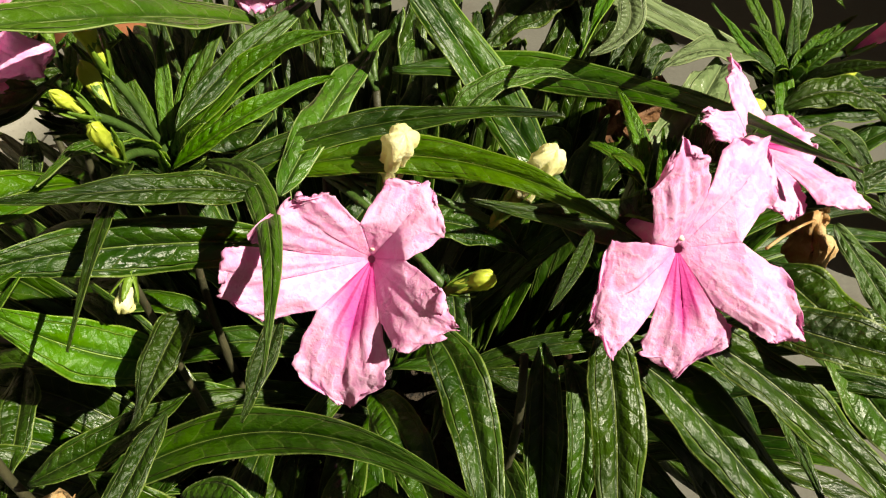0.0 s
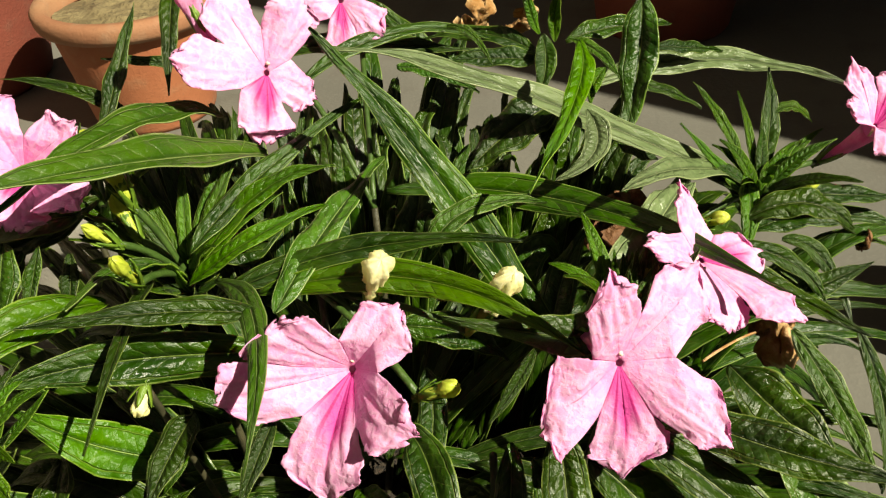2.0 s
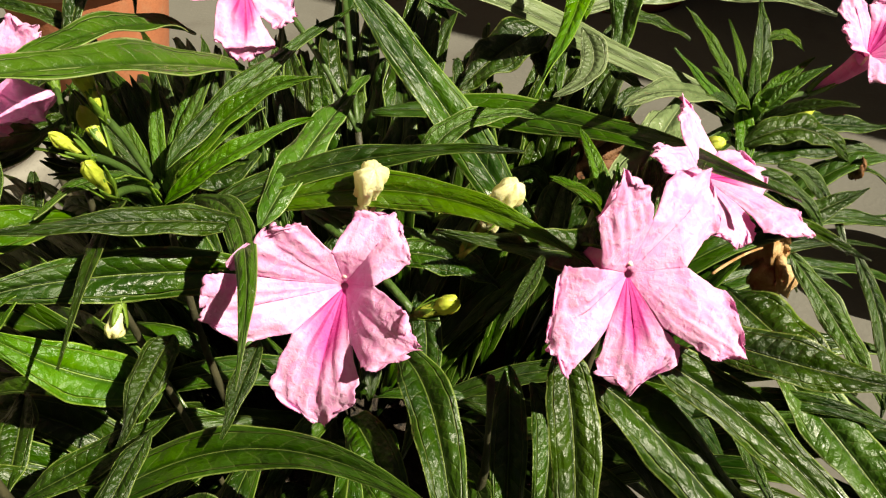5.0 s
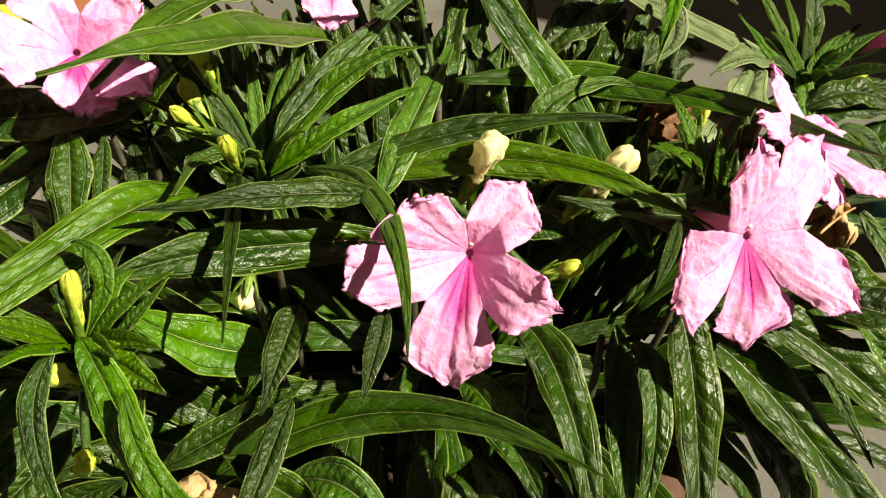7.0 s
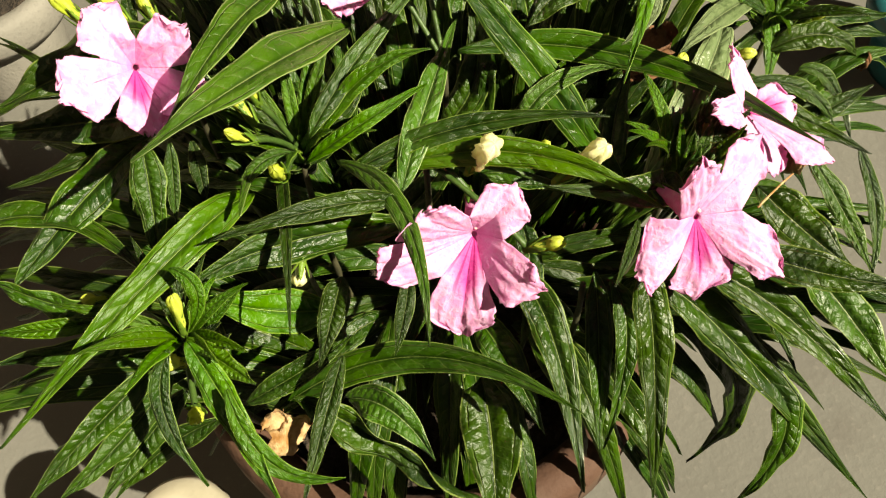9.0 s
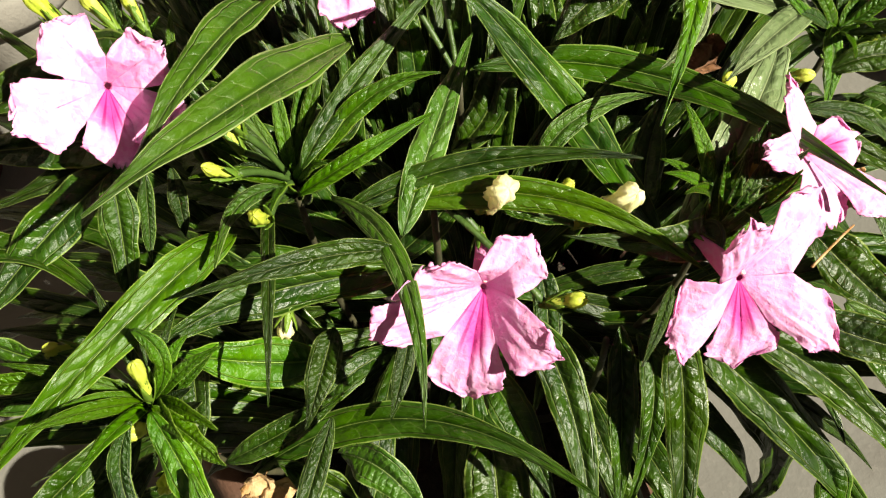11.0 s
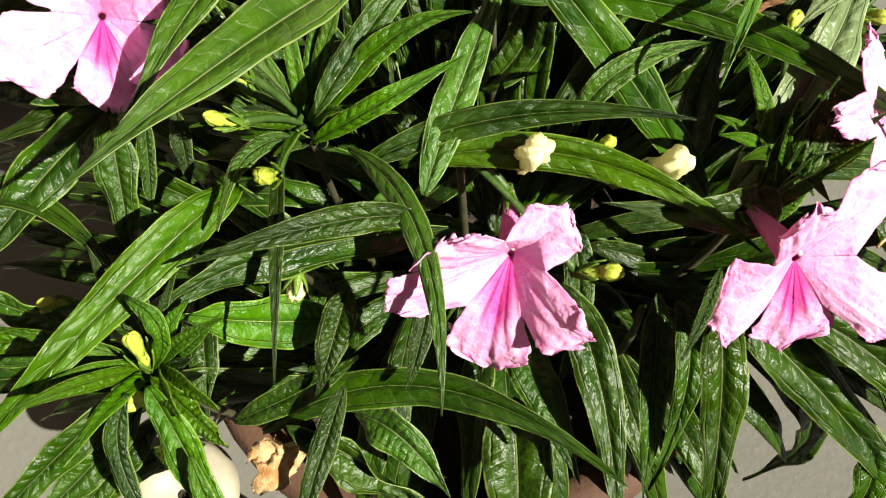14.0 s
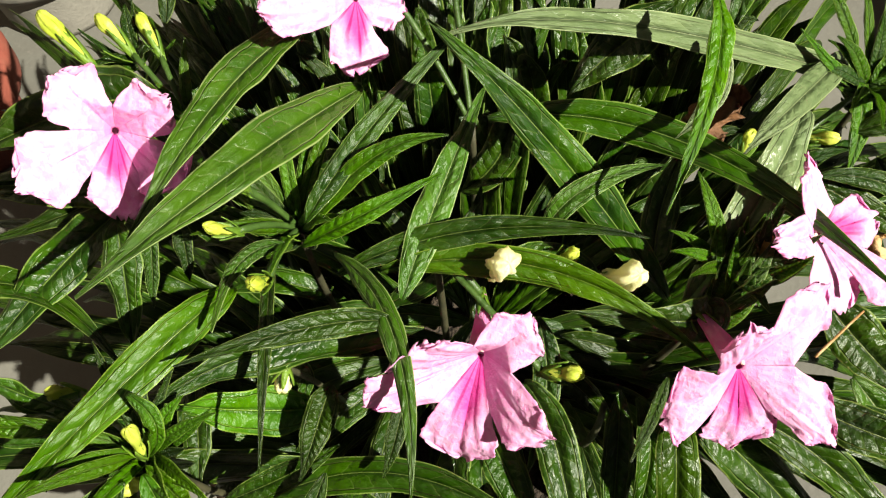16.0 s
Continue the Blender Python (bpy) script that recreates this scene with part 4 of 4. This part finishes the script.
CROWNS = {
    "west": (-0.073, 0.198, 0.314), "front": (-0.106, 0.127, 0.315), "heart": (-0.030, 0.186, 0.318),
    "east": (0.055, 0.185, 0.312), "far_east": (0.1127, 0.2564, 0.305), "back": (-0.02, 0.235, 0.315),
    "back_west": (-0.118, 0.245, 0.305), "south": (0.02, 0.150, 0.290),
    "bud_west": (-0.140, 0.270, 0.310),
}
for c in CROWNS.values():
    stem(plant, c, bulge=((c[0] - HEART.x) * 0.12, (c[1] - HEART.y) * 0.12, -0.006), r0=0.0016, r1=0.0011, material=BROWN_STEM)

# small upright leaves round each crown
tuft = random.Random(4)
for key, n in (("bud_west", 3), ("west", 8), ("front", 11), ("east", 12), ("far_east", 13), ("back_west", 5)):
    c = Vector(CROWNS[key])
    for i in range(n):
        k = 2 * math.pi * (i / n) + tuft.uniform(-0.3, 0.3)
        o = Vector((math.cos(k), math.sin(k), 0))
        ln = tuft.uniform(0.018, 0.046) if key in ("west", "far_east", "front") else tuft.uniform(0.012, 0.030)
        tip = c + o * ln * 0.8 + Vector((0, 0, ln * tuft.uniform(0.3, 0.9)))
        leaf(plant, c + o * 0.001, c.lerp(tip, 0.5) + Vector((0, 0, 0.003)), tip, tuft.uniform(0.0026, 0.0048), tuft.choice((LEAF, YOUNG, YOUNG)), rows=12, cols=4, wave=0.5)

    for i in range(16):
        k = tuft.uniform(0, 2 * math.pi)
        o = Vector((math.cos(k), math.sin(k), 0))
        ln = tuft.uniform(0.010, 0.024)
        foot = c + o * 0.001 - Vector((0, 0, tuft.uniform(0, 0.012)))
        tip = foot + o * ln * tuft.uniform(0.4, 0.9) + Vector((0, 0, ln * tuft.uniform(0.4, 0.9)))
        leaf(plant, foot, foot.lerp(tip, 0.5) + o * 0.001, tip, tuft.uniform(0.0016, 0.0030), tuft.choice((LEAF, YOUNG)), rows=8, cols=4, wave=0.2, name="bract")

for k, ln, rise in ((0.4, 0.040, 0.7), (1.1, 0.046, 0.9), (1.7, 0.036, 1.2), (2.3, 0.044, 0.8), (2.9, 0.038, 0.6), (-0.3, 0.034, 0.6), (3.5, 0.030, 0.5)):
    c = Vector(CROWNS["west"])
    tip = c + Vector((math.cos(k), math.sin(k), rise)).normalized() * ln
    leaf(plant, c, c.lerp(tip, 0.5) + Vector((0, 0, 0.003)), tip, 0.0042, YOUNG, rows=20, cols=6, wave=0.6)

# a dense head of narrow bracts where two blossoms have opened
head = random.Random(9)
for i in range(56):
    s = head.random()
    foot = Vector((0.0480, 0.1690, 0.3090)).lerp(Vector((0.0640, 0.1850, 0.3150)), s) + Vector((head.uniform(-0.004, 0.004), head.uniform(-0.004, 0.004), head.uniform(-0.004, 0.002)))
    way = Vector((0.45 + head.uniform(-0.5, 0.4), 0.35 + head.uniform(-0.5, 0.4), 0.75)).normalized()
    tip = foot + way * head.uniform(0.014, 0.025)
    leaf(plant, foot, foot.lerp(tip, 0.5) + Vector((way.x, way.y, 0)) * 0.0012, tip, head.uniform(0.0030, 0.0052), head.choice((UNDER, UNDER, YOUNG)), rows=12, cols=4, wave=0.2, fold=0.4, name="bract")

# blossoms
B1 = flower(plant, (-0.0165, 0.1555, 0.3165), (-0.0165, 0.1760, 0.3125), (
    ((-0.0400, 0.1460, 0.3300), (-0.0315, 0.1495, 0.3385), (-0.0230, 0.1500, 0.3385)),
    ((-0.0140, 0.1580, 0.3350), (-0.0030, 0.1592, 0.3350), (-0.0005, 0.1505, 0.3265)),
    ((-0.0015, 0.1390, 0.3240), (0.0020, 0.1305, 0.3185), (-0.0107, 0.1318, 0.3121)),
    ((-0.0125, 0.1330, 0.3050), (-0.0218, 0.1330, 0.2912), (-0.0333, 0.1383, 0.3030)),
    ((-0.0370, 0.1409, 0.3113), (-0.0475, 0.1393, 0.3211), (-0.0432, 0.1438, 0.3300))), 3, seed=3)
stem(plant, B1, CROWNS["heart"], (0, 0, 0.004), 0.0009, 0.0011)
B2 = flower(plant, (0.0515, 0.1490, 0.3250), (0.0420, 0.1700, 0.3170), (
    ((0.0385, 0.1330, 0.3090), (0.0322, 0.1380, 0.3130), (0.0370, 0.1470, 0.3290)),
    ((0.0428, 0.1455, 0.3400), (0.0475, 0.1478, 0.3540), (0.0545, 0.1490, 0.3460)),
    ((0.0600, 0.1590, 0.3440), (0.0715, 0.1640, 0.3440), (0.0720, 0.1560, 0.3310)),
    ((0.0735, 0.1450, 0.3225), (0.0765, 0.1315, 0.3150), (0.0665, 0.1345, 0.3140)),
    ((0.0640, 0.1385, 0.3110), (0.0520, 0.1345, 0.3005), (0.0440, 0.1375, 0.3070))), 4, seed=5)
stem(plant, B2, CROWNS["east"], (0, 0, 0.004), 0.0009, 0.0011)
B3 = flower(plant, (0.0780, 0.1880, 0.3270), (0.0640, 0.1830, 0.3135), (
    ((0.0730, 0.2035, 0.3425), 0.0075),
    ((0.0600, 0.1760, 0.3415), 0.0090),
    ((0.0830, 0.1670, 0.3190), 0.0200),
    ((0.1025, 0.1690, 0.3200), 0.0150),
    ((0.0970, 0.1960, 0.3230), 0.0160)), 4, seed=8, rise=0.001)
stem(plant, B3, CROWNS["east"], (0, 0, 0.004), 0.0009, 0.0011)
B4 = flower(plant, (-0.1225, 0.2130, 0.3450), (-0.1200, 0.2330, 0.3330), (
    ((-0.1300, 0.2125, 0.3715), 0.0190),
    ((-0.1020, 0.2130, 0.3600), 0.0170),
    ((-0.0985, 0.1945, 0.3420), 0.0180),
    ((-0.1150, 0.1840, 0.3415), 0.0190),
    ((-0.1345, 0.1815, 0.3640), 0.0210)), 3, seed=12)
stem(plant, B4, CROWNS["back_west"], (0, 0, 0.004), 0.0009, 0.0011)
B5 = flower(plant, (-0.0530, 0.2500, 0.3580), (-0.0510, 0.2720, 0.3480), (
    ((-0.0770, 0.2330, 0.3715), 0.0170),
    ((-0.0700, 0.2620, 0.3810), 0.0170),
    ((-0.0410, 0.2640, 0.3790), 0.0180),
    ((-0.0400, 0.2570, 0.3440), 0.0130),
    ((-0.0536, 0.2373, 0.3385), 0.0190)), 4, seed=21)
stem(plant, B5, CROWNS["back"], (0, 0, 0.006), 0.0009, 0.0011)
B6 = flower(plant, (0.1520, 0.2690, 0.3240), (0.1360, 0.2720, 0.3080), (
    ((0.1380, 0.2620, 0.3370), 0.0100),
    ((0.1430, 0.2790, 0.3440), 0.0110),
    ((0.1630, 0.2790, 0.3400), 0.0160),
    ((0.1680, 0.2580, 0.3330), 0.0160),
    ((0.1560, 0.2500, 0.3220), 0.0160)), 2, seed=27)
stem(plant, B6, CROWNS["far_east"], (0, 0, 0.003), 0.0009, 0.0011)
B7 = flower(plant, (-0.0360, 0.3030, 0.3620), (-0.0330, 0.3240, 0.3500), (
    ((-0.0520, 0.2990, 0.3620), 0.0150),
    ((-0.0420, 0.3120, 0.3780), 0.0150),
    ((-0.0240, 0.3100, 0.3740), 0.0150),
    ((-0.0200, 0.2940, 0.3520), 0.0150),
    ((-0.0340, 0.2900, 0.3450), 0.0150)), 4, seed=31)
stem(plant, B7, CROWNS["back"], (0, 0, 0.006), 0.0009, 0.0011)
bud(plant, (-0.0700, 0.2560, 0.3600), (-0.0800, 0.2620, 0.3890), 0.0060, PETAL, 4, 0.5, label="drooping half-closed pink blossom")

# buds and spent blossoms
def stalked_bud(crown, base, tip, radius, material, seed, lump=0.4, label="", spent=False):
    bud(plant, base, tip, radius, material, seed, lump, label, spent)
    stem(plant, base, CROWNS[crown], (0, 0, 0.003), 0.0009, 0.0011)


stalked_bud("heart", (-0.0160, 0.184, 0.313), (-0.0085, 0.1715, 0.3405), 0.0046, CREAM, 1, 0.55, "cream-yellow folded spent blossom", True)
stalked_bud("heart", (0.0130, 0.180, 0.308), (0.0260, 0.170, 0.337), 0.0044, CREAM, 2, 0.55, "cream-yellow folded spent blossom", True)
stalked_bud("heart", (0.0010, 0.153, 0.309), (0.0115, 0.150, 0.316), 0.0034, BUD, 3)
stalked_bud("west", (-0.0745, 0.170, 0.334), (-0.0745, 0.161, 0.349), 0.0030, BUD, 5)
stalked_bud("west", (-0.0815, 0.1930, 0.3440), (-0.0850, 0.1920, 0.3600), 0.0036, BUD, 6)
stalked_bud("west", (-0.0860, 0.200, 0.327), (-0.0935, 0.2060, 0.3400), 0.0034, BUD, 7)
stalked_bud("west", (-0.0840, 0.183, 0.338), (-0.0905, 0.180, 0.3460), 0.0026, BUD, 8)
stalked_bud("front", (-0.1045, 0.124, 0.322), (-0.1035, 0.1265, 0.3390), 0.0028, BUD, 9)
stalked_bud("front", (-0.1060, 0.121, 0.310), (-0.1105, 0.1160, 0.3200), 0.0036, BUD, 10)
stalked_bud("front", (-0.1080, 0.114, 0.292), (-0.1060, 0.1080, 0.2990), 0.0034, BUD, 11)
stalked_bud("front", (-0.1330, 0.146, 0.309), (-0.1410, 0.1445, 0.3130), 0.0034, BUD, 12)
bud(plant, (-0.0720, 0.152, 0.314), (-0.0745, 0.1475, 0.3070), 0.0034, CREAM, 13, 0.4)
stem(plant, (-0.0720, 0.152, 0.314), None, (-0.004, 0.004, 0.006), 0.0009, 0.0010, BROWN_STEM)
stalked_bud("back_west", (-0.1480, 0.257, 0.321), (-0.1670, 0.2725, 0.3320), 0.0044, BUD, 14, 0.35)
stalked_bud("back_west", (-0.1390, 0.2675, 0.316), (-0.1515, 0.2790, 0.3235), 0.0034, BUD, 15)
stalked_bud("back_west", (-0.1290, 0.2670, 0.315), (-0.1370, 0.2800, 0.3230), 0.0034, BUD, 16)
stalked_bud("east", (0.0680, 0.2300, 0.303), (0.0710, 0.2360, 0.3100), 0.0032, BUD, 17)
stalked_bud("far_east", (0.0860, 0.2350, 0.306), (0.0960, 0.2310, 0.3130), 0.0032, BUD, 18)
stalked_bud("far_east", (0.1190, 0.2520, 0.303), (0.1290, 0.2490, 0.3150), 0.0030, BUD, 19)
stalked_bud("east", (0.0570, 0.1810, 0.3160), (0.0660, 0.1875, 0.3258), 0.0028, OLIVE, 20, label="olive-yellow pointed bud")
stalked_bud("heart", (0.0060, 0.1850, 0.3170), (0.0110, 0.1837, 0.3250), 0.0026, BUD, 21)
withered(plant, (-0.084, 0.111, 0.276), 0.015, DRY, 2, label="dried orange-brown petal")
withered(plant, (0.113, 0.214, 0.275), 0.016, DRY, 3, label="dried orange-brown petal", stretch=(0.8, 1, 1.4))
part("stem", tube((0.0728, 0.1530, 0.3217), (0.0813, 0.1607, 0.3207), (0.0897, 0.1683, 0.3178), 0.0004, 0.0003), DRY, plant, "dry pale flower stalk")
withered(plant, (0.0620, 0.2470, 0.3010), 0.023, DRYLEAF, 5, "dry_leaf", "curled brown dry leaf", (1.2, 1, 0.8))
withered(plant, (0.1430, 0.2360, 0.2990), 0.007, DRYLEAF, 6, "dry_leaf", "brown shrivelled leaf tip", (0.6, 1, 1.4))
withered(plant, (0.0120, 0.330, 0.345), 0.016, DRY, 7, label="pale orange dried blossom")
withered(plant, (0.0300, 0.330, 0.343), 0.016, DRY, 8, label="pale orange dried blossom")

# ---- pots and things round about ----
flower_pot("flower_pot", (-0.400, 0.945, 0), 0.100, 0.072, 0.145, CLAY, RIMCLAY, DRYSOIL, 0.016, "orange terracotta pot of bare dry soil", 0.020)
# the body's darker red imitates shade below the sunlit orange rim
flower_pot("flower_pot", (-0.690, 1.040, 0), 0.150, 0.110, 0.240, REDPOT, CLAY, DRYSOIL, 0.030, "larger orange terracotta pot, shade put into its body colour")
flower_pot("flower_pot", (0.240, 1.180, 0), 0.120, 0.090, 0.200, REDPOT, REDPOT, SOIL, 0.030, "dark red clay pot in the shade")
succ = flower_pot("succulent_pot", (-0.385, 0.610, 0), 0.060, 0.048, 0.090, CEMENT, CEMENT, SOIL, 0.014, "grey cement pot with a pale succulent")
flower_pot("flower_pot", (-0.415, 0.462, 0), 0.050, 0.040, 0.085, REDPOT, REDPOT, SOIL, 0.016, "small brick-red clay pot in the shade")
sr = random.Random(3)
for i in range(12):
    k, e = i * 2.4, 0.25 + 0.09 * i
    o = Vector((math.cos(k) * math.cos(e), math.sin(k) * math.cos(e), math.sin(e)))
    c = Vector((0, 0, 0.080))
    ln = sr.uniform(0.035, 0.050)
    leaf(succ, c, c + o * ln * 0.5 + Vector((0, 0, 0.006)), c + o * ln, 0.010, SUCC, wave=0.0, fold=0.1, rows=12, cols=6, name="succulent_leaf")
flower_pot("flower_pot", (-0.150, 0.122, 0), 0.016, 0.013, 0.166, WHITE, WHITE, SOIL, 0.012, "slim off-white plastic pot", 0.012)
flower_pot("flower_pot", (0.395, 0.520, 0), 0.052, 0.042, 0.070, TEAL, TEAL, SOIL, 0.020, "teal plastic pot beside the plant", 0.02)
